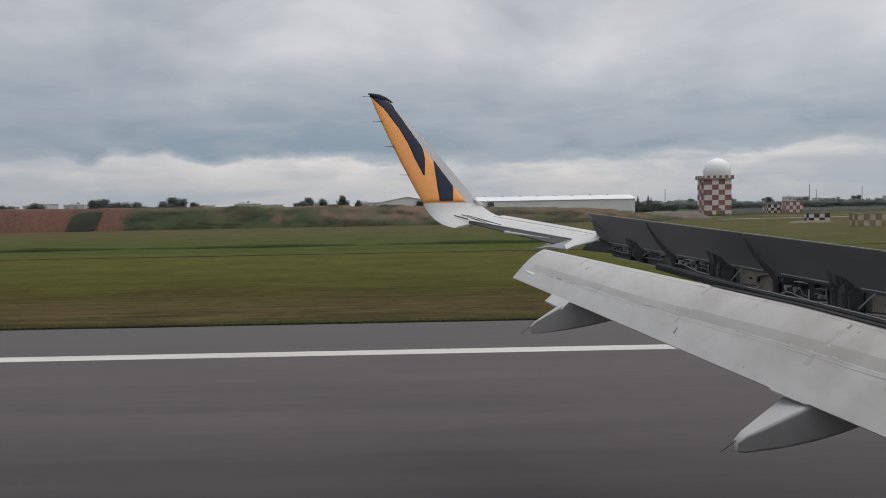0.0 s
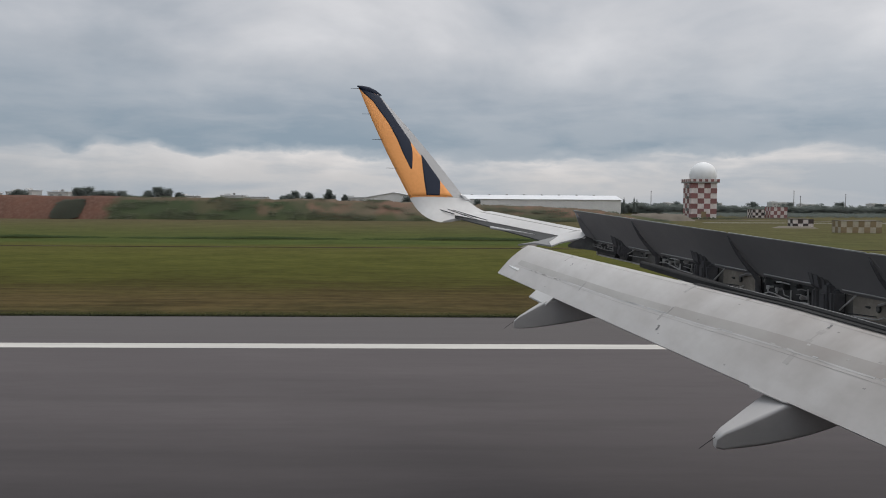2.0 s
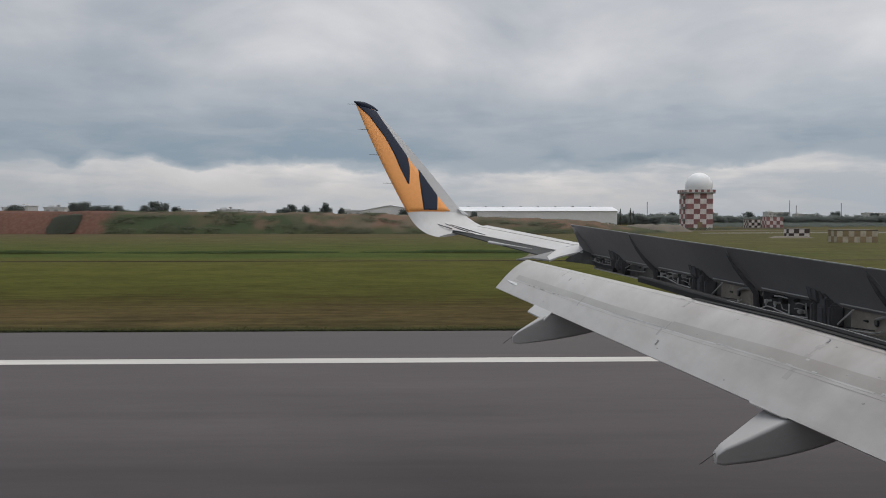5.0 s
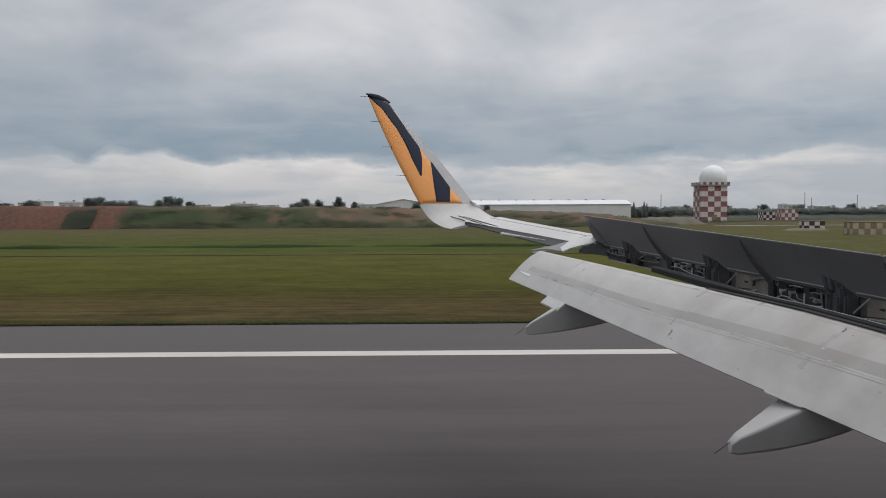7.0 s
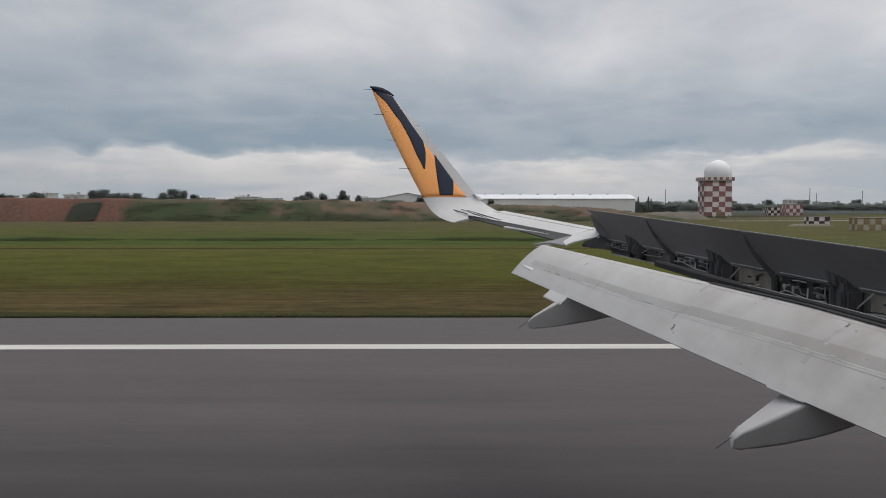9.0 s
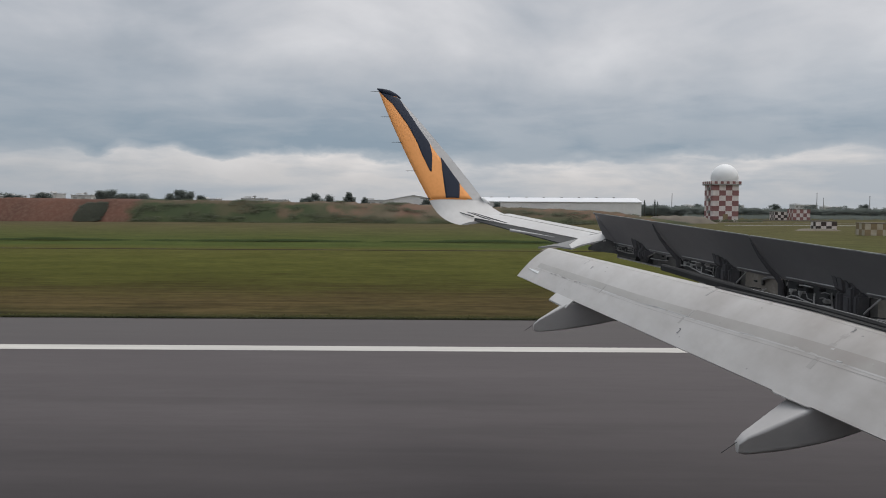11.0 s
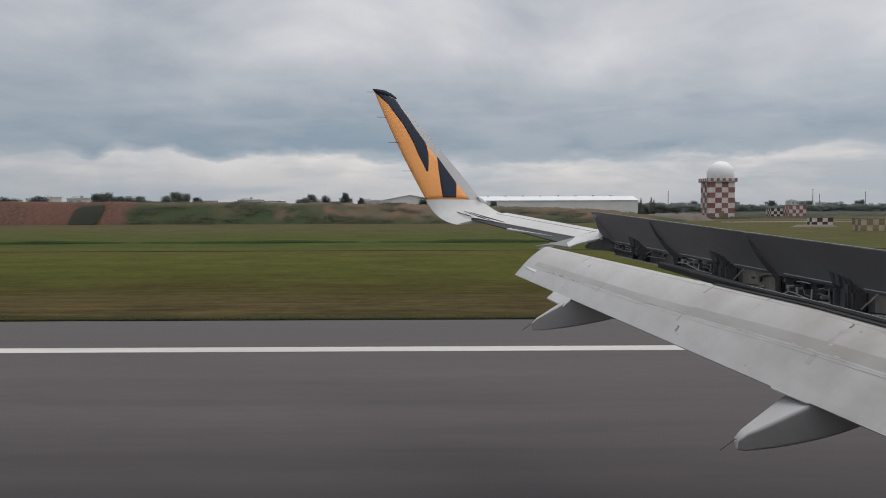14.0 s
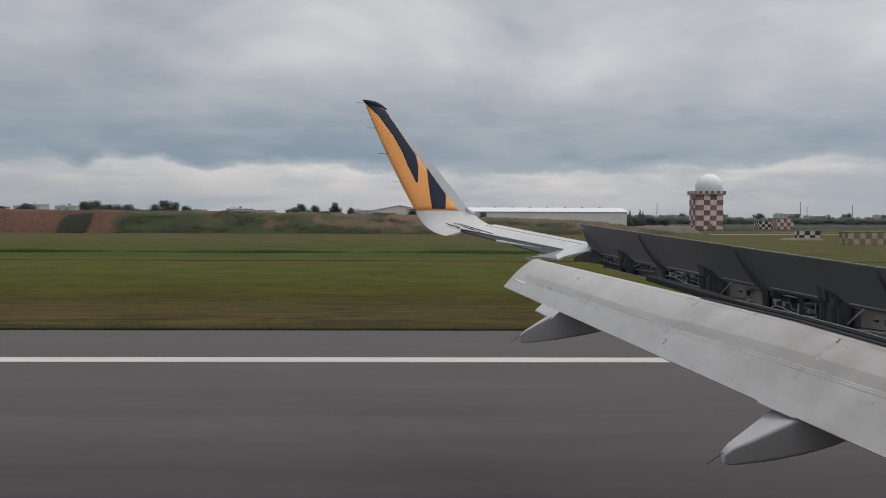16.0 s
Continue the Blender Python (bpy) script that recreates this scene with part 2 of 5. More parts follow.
# dark tone that stands for the shade behind the cove's pipework
M_recess_shade = mat("recess_shade_dark", (0.085, 0.085, 0.083), (0.040, 0.040, 0.041), rough=0.7, scale=5.0, fine=30)
M_numeral = mat("numeral_grey", (0.15, 0.15, 0.155), (0.24, 0.24, 0.245), rough=0.7, scale=20)
M_seam = mat("seam_worn", (0.29, 0.275, 0.26), (0.43, 0.415, 0.395), rough=0.6, scale=9, contrast=(0.4, 0.6))
M_spar = mat("spar_primer_dark", (0.208, 0.198, 0.182), (0.078, 0.077, 0.074), rough=0.7, scale=3.0, fine=25)
M_asphalt = mat("asphalt", (0.098, 0.0845, 0.0845), (0.0765, 0.0655, 0.0655), rough=0.9, scale=0.34, stretch=(0.16, 0.5, 1), fine=7, third=(0.079, 0.0670, 0.0672), bump=0.2, contrast=(0.3, 0.75))


def rubber_band(m):
    """Rubber laid down by landing wheels: darker towards the middle of the runway, in long streaks."""
    t = m.node_tree
    p = t.nodes["Principled BSDF"]
    src = p.inputs["Base Color"].links[0].from_socket
    g = t.nodes.new("ShaderNodeNewGeometry")
    s = t.nodes.new("ShaderNodeSeparateXYZ")
    t.links.new(g.outputs["Position"], s.inputs[0])
    mp = t.nodes.new("ShaderNodeMapping")
    mp.inputs["Scale"].default_value = (0.035, 0.9, 1)
    t.links.new(g.outputs["Position"], mp.inputs[0])
    n = t.nodes.new("ShaderNodeTexNoise")
    n.inputs["Scale"].default_value, n.inputs["Detail"].default_value = 0.8, 4
    t.links.new(mp.outputs[0], n.inputs["Vector"])
    a = t.nodes.new("ShaderNodeMath")
    a.operation = "MULTIPLY_ADD"
    a.inputs[1].default_value = 5.0
    t.links.new(n.outputs[0], a.inputs[0])
    t.links.new(s.outputs[1], a.inputs[2])
    r = t.nodes.new("ShaderNodeMapRange")
    r.interpolation_type = "SMOOTHSTEP"
    r.inputs[1].default_value, r.inputs[2].default_value, r.inputs[3].default_value, r.inputs[4].default_value = 13.8, 20.0, 0.56, 1.0
    t.links.new(a.outputs[0], r.inputs[0])
    # long paving lanes and tyre streaks
    last = r.outputs[0]
    for stretch, lo, hi in (((0.004, 0.30, 1), 0.95, 1.04), ((0.05, 0.9, 1), 0.975, 1.025), ((0.18, 0.30, 1), 0.965, 1.035)):
        mp = t.nodes.new("ShaderNodeMapping")
        mp.inputs["Scale"].default_value = stretch
        t.links.new(g.outputs["Position"], mp.inputs[0])
        n = t.nodes.new("ShaderNodeTexNoise")
        n.inputs["Scale"].default_value, n.inputs["Detail"].default_value = 1.0, 3
        t.links.new(mp.outputs[0], n.inputs["Vector"])
        q = t.nodes.new("ShaderNodeMapRange")
        q.inputs[1].default_value, q.inputs[2].default_value, q.inputs[3].default_value, q.inputs[4].default_value = 0.36, 0.64, lo, hi
        t.links.new(n.outputs[0], q.inputs[0])
        mu = t.nodes.new("ShaderNodeMath")
        mu.operation = "MULTIPLY"
        t.links.new(last, mu.inputs[0])
        t.links.new(q.outputs[0], mu.inputs[1])
        last = mu.outputs[0]
    # joints between paving lanes, each lane a little older than the next
    for y0, y1, lo, hi in ((16.0, 16.12, 0.965, 1.0), (20.60, 20.75, 0.945, 1.0)):
        j = t.nodes.new("ShaderNodeMapRange")
        j.inputs[1].default_value, j.inputs[2].default_value, j.inputs[3].default_value, j.inputs[4].default_value = y0, y1, lo, hi
        t.links.new(s.outputs[1], j.inputs[0])
        mu = t.nodes.new("ShaderNodeMath")
        mu.operation = "MULTIPLY"
        t.links.new(last, mu.inputs[0])
        t.links.new(j.outputs[0], mu.inputs[1])
        last = mu.outputs[0]
    # smears of tyre rubber, long and narrow, inside the seam
    mp = t.nodes.new("ShaderNodeMapping")
    mp.inputs["Scale"].default_value = (0.11, 0.85, 1)
    mp.inputs["Location"].default_value = (0.4, 0.35, 0)
    t.links.new(g.outputs["Position"], mp.inputs[0])
    n = t.nodes.new("ShaderNodeTexNoise")
    n.inputs["Scale"].default_value, n.inputs["Detail"].default_value = 1.0, 5
    t.links.new(mp.outputs[0], n.inputs["Vector"])
    r = t.nodes.new("ShaderNodeMapRange")
    r.interpolation_type = "SMOOTHSTEP"
    r.inputs[1].default_value, r.inputs[2].default_value, r.inputs[3].default_value, r.inputs[4].default_value = 0.53, 0.68, 1.0, 0.89
    t.links.new(n.outputs[0], r.inputs[0])
    inside = t.nodes.new("ShaderNodeMapRange")
    inside.inputs[1].default_value, inside.inputs[2].default_value = 20.6, 19.6
    t.links.new(s.outputs[1], inside.inputs[0])
    mb = t.nodes.new("ShaderNodeMix")
    mb.inputs[2].default_value = 1.0
    t.links.new(inside.outputs[0], mb.inputs[0])
    t.links.new(r.outputs[0], mb.inputs[3])
    mu = t.nodes.new("ShaderNodeMath")
    mu.operation = "MULTIPLY"
    t.links.new(last, mu.inputs[0])
    t.links.new(mb.outputs[0], mu.inputs[1])
    hs = t.nodes.new("ShaderNodeHueSaturation")
    t.links.new(mu.outputs[0], hs.inputs["Value"])
    t.links.new(src, hs.inputs["Color"])
    t.links.new(hs.outputs[0], p.inputs["Base Color"])


rubber_band(M_asphalt)
M_shoulder = mat("asphalt_shoulder", (0.096, 0.0845, 0.082), (0.081, 0.072, 0.070), rough=0.9, scale=0.6, stretch=(0.05, 0.8, 1), fine=8, bump=0.25)
M_line = mat("road_paint_white", (0.60, 0.575, 0.53), (0.47, 0.45, 0.415), rough=0.85, scale=1.2, stretch=(0.1, 1, 1), fine=10)
M_dirt = mat("pale_gravel", (0.175, 0.152, 0.122), (0.130, 0.112, 0.090), rough=0.95, scale=0.4, fine=4, bump=0.3)
M_concrete = mat("grey_concrete", (0.36, 0.35, 0.33), (0.27, 0.265, 0.25), rough=0.9, scale=0.5, fine=6)
M_roof = mat("sheet_roof_white", (0.78, 0.79, 0.80), (0.70, 0.71, 0.72), rough=0.45, scale=0.2, fine=2)
M_wall = mat("sheet_wall_pale", (0.76, 0.75, 0.725), (0.66, 0.65, 0.63), rough=0.7, scale=0.25, fine=2)
M_house = mat("house_wall_white", (0.62, 0.61, 0.585), (0.50, 0.49, 0.47), rough=0.8, scale=0.5, fine=2)
M_dim = mat("dark_windows", (0.06, 0.065, 0.07), (0.04, 0.043, 0.05), rough=0.3)
M_red = mat("check_red", (0.24, 0.105, 0.098), (0.30, 0.15, 0.14), rough=0.7, scale=1, vary=0.15)
M_cwhite = mat("check_white", (0.72, 0.66, 0.63), (0.58, 0.51, 0.48), rough=0.8, scale=0.8, fine=3, vary=0.08)
M_cdirty = mat("check_white_dirty", (0.52, 0.46, 0.36), (0.36, 0.31, 0.235), rough=0.85, scale=1.2, fine=6)
M_yellow = mat("check_ochre", (0.29, 0.215, 0.125), (0.22, 0.165, 0.095), rough=0.8, scale=1, vary=0.1)
M_checkdark = mat("check_black", (0.045, 0.036, 0.033), (0.07, 0.05, 0.045), rough=0.8, scale=1, vary=0.2)
M_dome = mat("radome_white", (0.85, 0.85, 0.84), (0.80, 0.80, 0.79), rough=0.5, scale=0.6)
M_trunk = mat("bark", (0.09, 0.07, 0.05), (0.06, 0.05, 0.04), rough=0.9, scale=3)
# lighter and bluer than the leaves: distance haze is put into this colour
M_leaf = leaf_mat("leaves_hazed", (0.096, 0.112, 0.102), (0.120, 0.134, 0.118), 0.10)
M_scrub = leaf_mat("scrub_leaves", (0.072, 0.084, 0.050), (0.090, 0.094, 0.062), 0.07)
M_bush = leaf_mat("bush_leaves", (0.072, 0.078, 0.058), (0.088, 0.090, 0.068), 0.08)
M_tuft = leaf_mat("grass_tufts", (0.052, 0.052, 0.018), (0.070, 0.064, 0.022), 0.12)
M_edge_shadow = leaf_mat("edge_shadow_grass", (0.026, 0.033, 0.014), (0.040, 0.042, 0.018), 0.15)
M_lush = leaf_mat("lush_grass", (0.034, 0.052, 0.016), (0.044, 0.060, 0.019), 0.06)
M_yellowpaint = mat("machine_ochre", (0.30, 0.17, 0.04), (0.22, 0.13, 0.035), rough=0.6)


def ground_mat():
    """Mown grass: brown beside the runway, then olive, then greener zones, with mowing streaks along the runway."""
    m = bpy.data.materials.new("grass")
    m.use_nodes = True
    t = m.node_tree
    p = t.nodes["Principled BSDF"]
    p.inputs["Roughness"].default_value = 0.95
    p.inputs["Specular IOR Level"].default_value = 0.03
    g = t.nodes.new("ShaderNodeNewGeometry")
    s = t.nodes.new("ShaderNodeSeparateXYZ")
    t.links.new(g.outputs["Position"], s.inputs[0])

    def tex(scale, stretch, detail, rough=0.6):
        n = t.nodes.new("ShaderNodeTexNoise")
        n.inputs["Scale"].default_value, n.inputs["Detail"].default_value, n.inputs["Roughness"].default_value = scale, detail, rough
        mp = t.nodes.new("ShaderNodeMapping")
        mp.inputs["Scale"].default_value = stretch
        t.links.new(g.outputs["Position"], mp.inputs[0])
        t.links.new(mp.outputs[0], n.inputs["Vector"])
        return n.outputs[0]

    def math2(op, a, b, c=None):
        n = t.nodes.new("ShaderNodeMath")
        n.operation = op
        for i, v in enumerate((a, b, c)):
            if v is None:
                continue
            if isinstance(v, (int, float)):
                n.inputs[i].default_value = v
            else:
                t.links.new(v, n.inputs[i])
        return n.outputs[0]

    patch = tex(0.5, (0.38, 0.60, 1), 9, 0.66)
    broad = tex(0.06, (0.35, 1.0, 1), 5)
    fine = tex(1.5, (0.75, 1.5, 1), 8, 0.72)
    dabs = tex(1.0, (0.16, 1.6, 1), 5, 0.55)
    fringe = t.nodes.new("ShaderNodeMapRange")
    fringe.inputs[1].default_value, fringe.inputs[2].default_value, fringe.inputs[3].default_value, fringe.inputs[4].default_value = 36, 50, 1.5, 0.35
    t.links.new(s.outputs[1], fringe.inputs[0])
    far = math2("MULTIPLY", s.outputs[1], 0.10)
    yy = math2("MULTIPLY_ADD", math2("SUBTRACT", broad, 0.5), math2("ADD", far, 5.0), math2("MULTIPLY_ADD", math2("SUBTRACT", patch, 0.5), 11.0, s.outputs[1]))
    rp = t.nodes.new("ShaderNodeValToRGB")
    e = rp.color_ramp.elements
    # first stop is darkest: shadow line at the shoulder put into the grass tone
    stops = ((30.5, (0.0371, 0.0355, 0.0142)), (31.8, (0.0536, 0.0453, 0.0177)), (34.5, (0.0780, 0.0572, 0.0238)), (38, (0.0689, 0.0538, 0.0197)), (42, (0.0562, 0.0520, 0.0135)), (48, (0.0680, 0.0690, 0.0153)), (60, (0.0762, 0.0778, 0.0177)),
             (72, (0.0824, 0.0788, 0.0212)), (78, (0.0597, 0.0788, 0.0201)), (95, (0.0700, 0.0788, 0.0236)), (125, (0.0906, 0.0827, 0.0360)), (150, (0.0906, 0.0729, 0.0425)))
    while len(e) < len(stops):
        e.new(0.5)
    for i, (y, col) in enumerate(stops):
        e[i].position = (y - 30) / 120
        e[i].color = (*col, 1)
    mr = t.nodes.new("ShaderNodeMapRange")
    mr.inputs[1].default_value, mr.inputs[2].default_value = 30, 150
    t.links.new(yy, mr.inputs[0])
    t.links.new(mr.outputs[0], rp.inputs[0])
    hs = t.nodes.new("ShaderNodeHueSaturation")
    t.links.new(math2("MULTIPLY_ADD", math2("SUBTRACT", dabs, 0.5), fringe.outputs[0], math2("MULTIPLY_ADD", fine, 1.5, math2("MULTIPLY_ADD", patch, 1.1, -0.33))), hs.inputs["Value"])
    xr = t.nodes.new("ShaderNodeMapRange")
    xr.inputs[1].default_value, xr.inputs[2].default_value, xr.inputs[3].default_value, xr.inputs[4].default_value = 16, 40, 0.0, 0.75
    t.links.new(math2("MULTIPLY_ADD", math2("SUBTRACT", broad, 0.5), 30.0, s.outputs[0]), xr.inputs[0])
    dry = t.nodes.new("ShaderNodeMix")
    dry.data_type = "RGBA"
    dry.inputs[7].default_value = (0.094, 0.086, 0.037, 1)
    t.links.new(xr.outputs[0], dry.inputs[0])
    t.links.new(rp.outputs[0], dry.inputs[6])
    t.links.new(dry.outputs[2], hs.inputs["Color"])
    t.links.new(hs.outputs[0], p.inputs["Base Color"])
    bn = t.nodes.new("ShaderNodeBump")
    bn.inputs["Strength"].default_value, bn.inputs["Distance"].default_value = 0.6, 0.06
    t.links.new(fine, bn.inputs["Height"])
    t.links.new(bn.outputs[0], p.inputs["Normal"])
    return m


def earth_mat():
    """Spoil heap: red laterite, then a grassed stretch, then grey-brown scrubby earth along x."""
    m = mat("heap_earth", (0.134, 0.068, 0.049), (0.098, 0.055, 0.042), rough=0.95, scale=0.14, stretch=(1, 1, 0.35), fine=1.6, third=(0.165, 0.105, 0.08), bump=0.6, spec=0.05)
    t = m.node_tree
    p = t.nodes["Principled BSDF"]
    last = p.inputs["Base Color"].links[0].from_socket
    g = t.nodes.new("ShaderNodeNewGeometry")
    s = t.nodes.new("ShaderNodeSeparateXYZ")
    t.links.new(g.outputs["Position"], s.inputs[0])
    n = t.nodes.new("ShaderNodeTexNoise")
    n.inputs["Scale"].default_value, n.inputs["Detail"].default_value = 0.22, 8
    t.links.new(g.outputs["Position"], n.inputs["Vector"])
    for x0, x1, amp, cols in ((-55, -53, 6, (0.052, 0.066, 0.035)), (-26, -8, 22, (0.142, 0.114, 0.082)), (2, 9, 12, (0.098, 0.088, 0.060))):
        ma = t.nodes.new("ShaderNodeMath")
        ma.operation = "MULTIPLY_ADD"
        ma.inputs[1].default_value, ma.inputs[2].default_value = amp, -amp / 2
        t.links.new(n.outputs[0], ma.inputs[0])
        ad = t.nodes.new("ShaderNodeMath")
        t.links.new(s.outputs[0], ad.inputs[0])
        t.links.new(ma.outputs[0], ad.inputs[1])
        r = t.nodes.new("ShaderNodeMapRange")
        r.inputs[1].default_value, r.inputs[2].default_value = x0, x1
        t.links.new(ad.outputs[0], r.inputs[0])
        mx = t.nodes.new("ShaderNodeMix")
        mx.data_type = "RGBA"
        mx.inputs[7].default_value = (*cols, 1)
        t.links.new(r.outputs[0], mx.inputs[0])
        t.links.new(last, mx.inputs[6])
        last = mx.outputs[2]
    # bare red-brown slides in the scrub, and a bare rim along the top
    for scale, sock, lo, hi, top, cols in ((0.16, 0, 0.44, 0.56, 0.95, (0.168, 0.108, 0.078)), (0.9, 1, 2.9, 3.5, 0.8, (0.128, 0.096, 0.070))):
        nn = t.nodes.new("ShaderNodeTexNoise")
        nn.inputs["Scale"].default_value, nn.inputs["Detail"].default_value = scale, 6
        t.links.new(g.outputs["Position"], nn.inputs["Vector"])
        val = nn.outputs[0]
        if sock:
            ad = t.nodes.new("ShaderNodeMath")
            ad.operation = "MULTIPLY_ADD"
            ad.inputs[1].default_value = 1.4
            t.links.new(nn.outputs[0], ad.inputs[0])
            sb = t.nodes.new("ShaderNodeMath")
            sb.inputs[1].default_value = -0.7
            t.links.new(s.outputs[2], sb.inputs[0])
            t.links.new(sb.outputs[0], ad.inputs[2])
            val = ad.outputs[0]
        r = t.nodes.new("ShaderNodeMapRange")
        r.inputs[1].default_value, r.inputs[2].default_value, r.inputs[4].default_value = lo, hi, top
        t.links.new(val, r.inputs[0])
        rx = t.nodes.new("ShaderNodeMapRange")
        rx.inputs[1].default_value, rx.inputs[2].default_value = (-46, -16) if not sock else (-55, -52)
        t.links.new(s.outputs[0], rx.inputs[0])
        mu = t.nodes.new("ShaderNodeMath")
        mu.operation = "MULTIPLY"
        t.links.new(r.outputs[0], mu.inputs[0])
        t.links.new(rx.outputs[0], mu.inputs[1])
        mx = t.nodes.new("ShaderNodeMix")
        mx.data_type = "RGBA"
        mx.inputs[7].default_value = (*cols, 1)
        t.links.new(mu.outputs[0], mx.inputs[0])
        t.links.new(last, mx.inputs[6])
        last = mx.outputs[2]
    # grass creeping up from the foot
    ma = t.nodes.new("ShaderNodeMath")
    ma.operation = "MULTIPLY_ADD"
    ma.inputs[1].default_value = -3.2
    t.links.new(n.outputs[0], ma.inputs[0])
    t.links.new(s.outputs[2], ma.inputs[2])
    r = t.nodes.new("ShaderNodeMapRange")
    r.inputs[1].default_value, r.inputs[2].default_value, r.inputs[3].default_value, r.inputs[4].default_value = -1.25, -0.35, 0.85, 0.0
    t.links.new(ma.outputs[0], r.inputs[0])
    rx = t.nodes.new("ShaderNodeMapRange")
    rx.inputs[1].default_value, rx.inputs[2].default_value = -57, -50
    t.links.new(s.outputs[0], rx.inputs[0])
    mu = t.nodes.new("ShaderNodeMath")
    mu.operation = "MULTIPLY"
    t.links.new(r.outputs[0], mu.inputs[0])
    t.links.new(rx.outputs[0], mu.inputs[1])
    mx = t.nodes.new("ShaderNodeMix")
    mx.data_type = "RGBA"
    mx.inputs[7].default_value = (0.060, 0.072, 0.036, 1)
    t.links.new(mu.outputs[0], mx.inputs[0])
    t.links.new(last, mx.inputs[6])
    t.links.new(mx.outputs[2], p.inputs["Base Color"])
    return m


M_earth2 = mat("dark_earth", (0.085, 0.072, 0.055), (0.06, 0.055, 0.04), rough=0.95, scale=0.6, fine=4, bump=0.4, spec=0.05)
M_grass = ground_mat()
M_earth = earth_mat()


# ---- building helpers ----
def mesh_of(bm, name, material, smooth=False):
    me = bpy.data.meshes.new(name)
    bmesh.ops.recalc_face_normals(bm, faces=bm.faces)
    bm.to_mesh(me)
    bm.free()
    me.materials.append(material)
    if smooth:
        for f in me.polygons:
            f.use_smooth = True
    return me


def part(name, bm, material, parent=None, label="", smooth=False):
    ob = new(name, mesh_of(bm, name, material, smooth))
    if parent:
        ob.parent = parent
    if label:
        tagged(ob, label)
    return ob


def empty(name, x=0, y=0, z=0):
    ob = new(name)
    ob.empty_display_size = 0.2
    ob.matrix_basis = pose(x, y, z)
    return ob


def box(bm, x0, x1, y0, y1, z0, z1, bevel=0.0):
    v = [bm.verts.new(p) for p in ((x0, y0, z0), (x1, y0, z0), (x1, y1, z0), (x0, y1, z0), (x0, y0, z1), (x1, y0, z1), (x1, y1, z1), (x0, y1, z1))]
    fs = [bm.faces.new([v[i] for i in q]) for q in ((0, 3, 2, 1), (4, 5, 6, 7), (0, 1, 5, 4), (1, 2, 6, 5), (2, 3, 7, 6), (3, 0, 4, 7))]
    if bevel:
        bmesh.ops.bevel(bm, geom=list({e for f in fs for e in f.edges}), offset=bevel, segments=2, affect="EDGES")
    return bm


def boxm(*a, bevel=0.0):
    return box(bmesh.new(), *a, bevel=bevel)


def loft(bm, rings, closed=True, cap=True):
    """Skin through rings of equally many points."""
    vs = [[bm.verts.new(p) for p in r] for r in rings]
    n = len(vs[0])
    for a, b in zip(vs, vs[1:]):
        for i in range(n if closed else n - 1):
            j = (i + 1) % n
            bm.faces.new((a[i], a[j], b[j], b[i]))
    if cap and closed:
        bm.faces.new(vs[0][::-1])
        bm.faces.new(vs[-1])
    return bm


def rod(bm, a, b, r, n=8, r2=None):
    a, b = Vector(a), Vector(b)
    d = (b - a).normalized()
    u = d.orthogonal().normalized()
    w = d.cross(u)
    ring = lambda c, q: [c + q * (math.cos(k * math.tau / n) * u + math.sin(k * math.tau / n) * w) for k in range(n)]
    return loft(bm, [ring(a, r), ring(b, r if r2 is None else r2)])


def lerp(a, b, t):
    return a + (b - a) * t


def clump(verts, faces, rng, c, size, n, flat=0.6, tilt=0.75):
    """n small leaf blades, as loose quads, round c; most of them face the sky and the open side."""
    g, u, (cx, cy, cz), (sx, sy, sz) = rng.gauss, rng.uniform, c, size
    for _ in range(n):
        x, y, z = cx + max(-1.5, min(1.5, g(0, 1))) * sx, cy + max(-1.5, min(1.5, g(0, 1))) * sy, cz + max(-1.5, min(1.5, g(0, 1))) * sz
        s = u(0.5, 1.2) * flat
        w = s * u(0.4, 0.8)
        a, p, q = u(0, math.tau), u(-1, 1) * tilt, u(-1, 1) * tilt - 0.45
        ca, sa = math.cos(a), math.sin(a)
        ax, ay, az = s * ca, s * sa, -s * (p * ca + q * sa)
        bx, by, bz = -w * sa, w * ca, w * (p * sa - q * ca)
        k = len(verts)
        verts += [(x - ax, y - ay, z - az), (x + bx, y + by, z + bz), (x + ax, y + ay, z + az), (x - bx, y - by, z - bz)]
        faces.append((k, k + 1, k + 2, k + 3))


def from_lists(name, verts, faces, material, parent=None):
    me = bpy.data.meshes.new(name)
    me.from_pydata(verts, [], faces)
    me.materials.append(material)
    ob = new(name, me)
    if parent:
        ob.parent = parent
    return ob


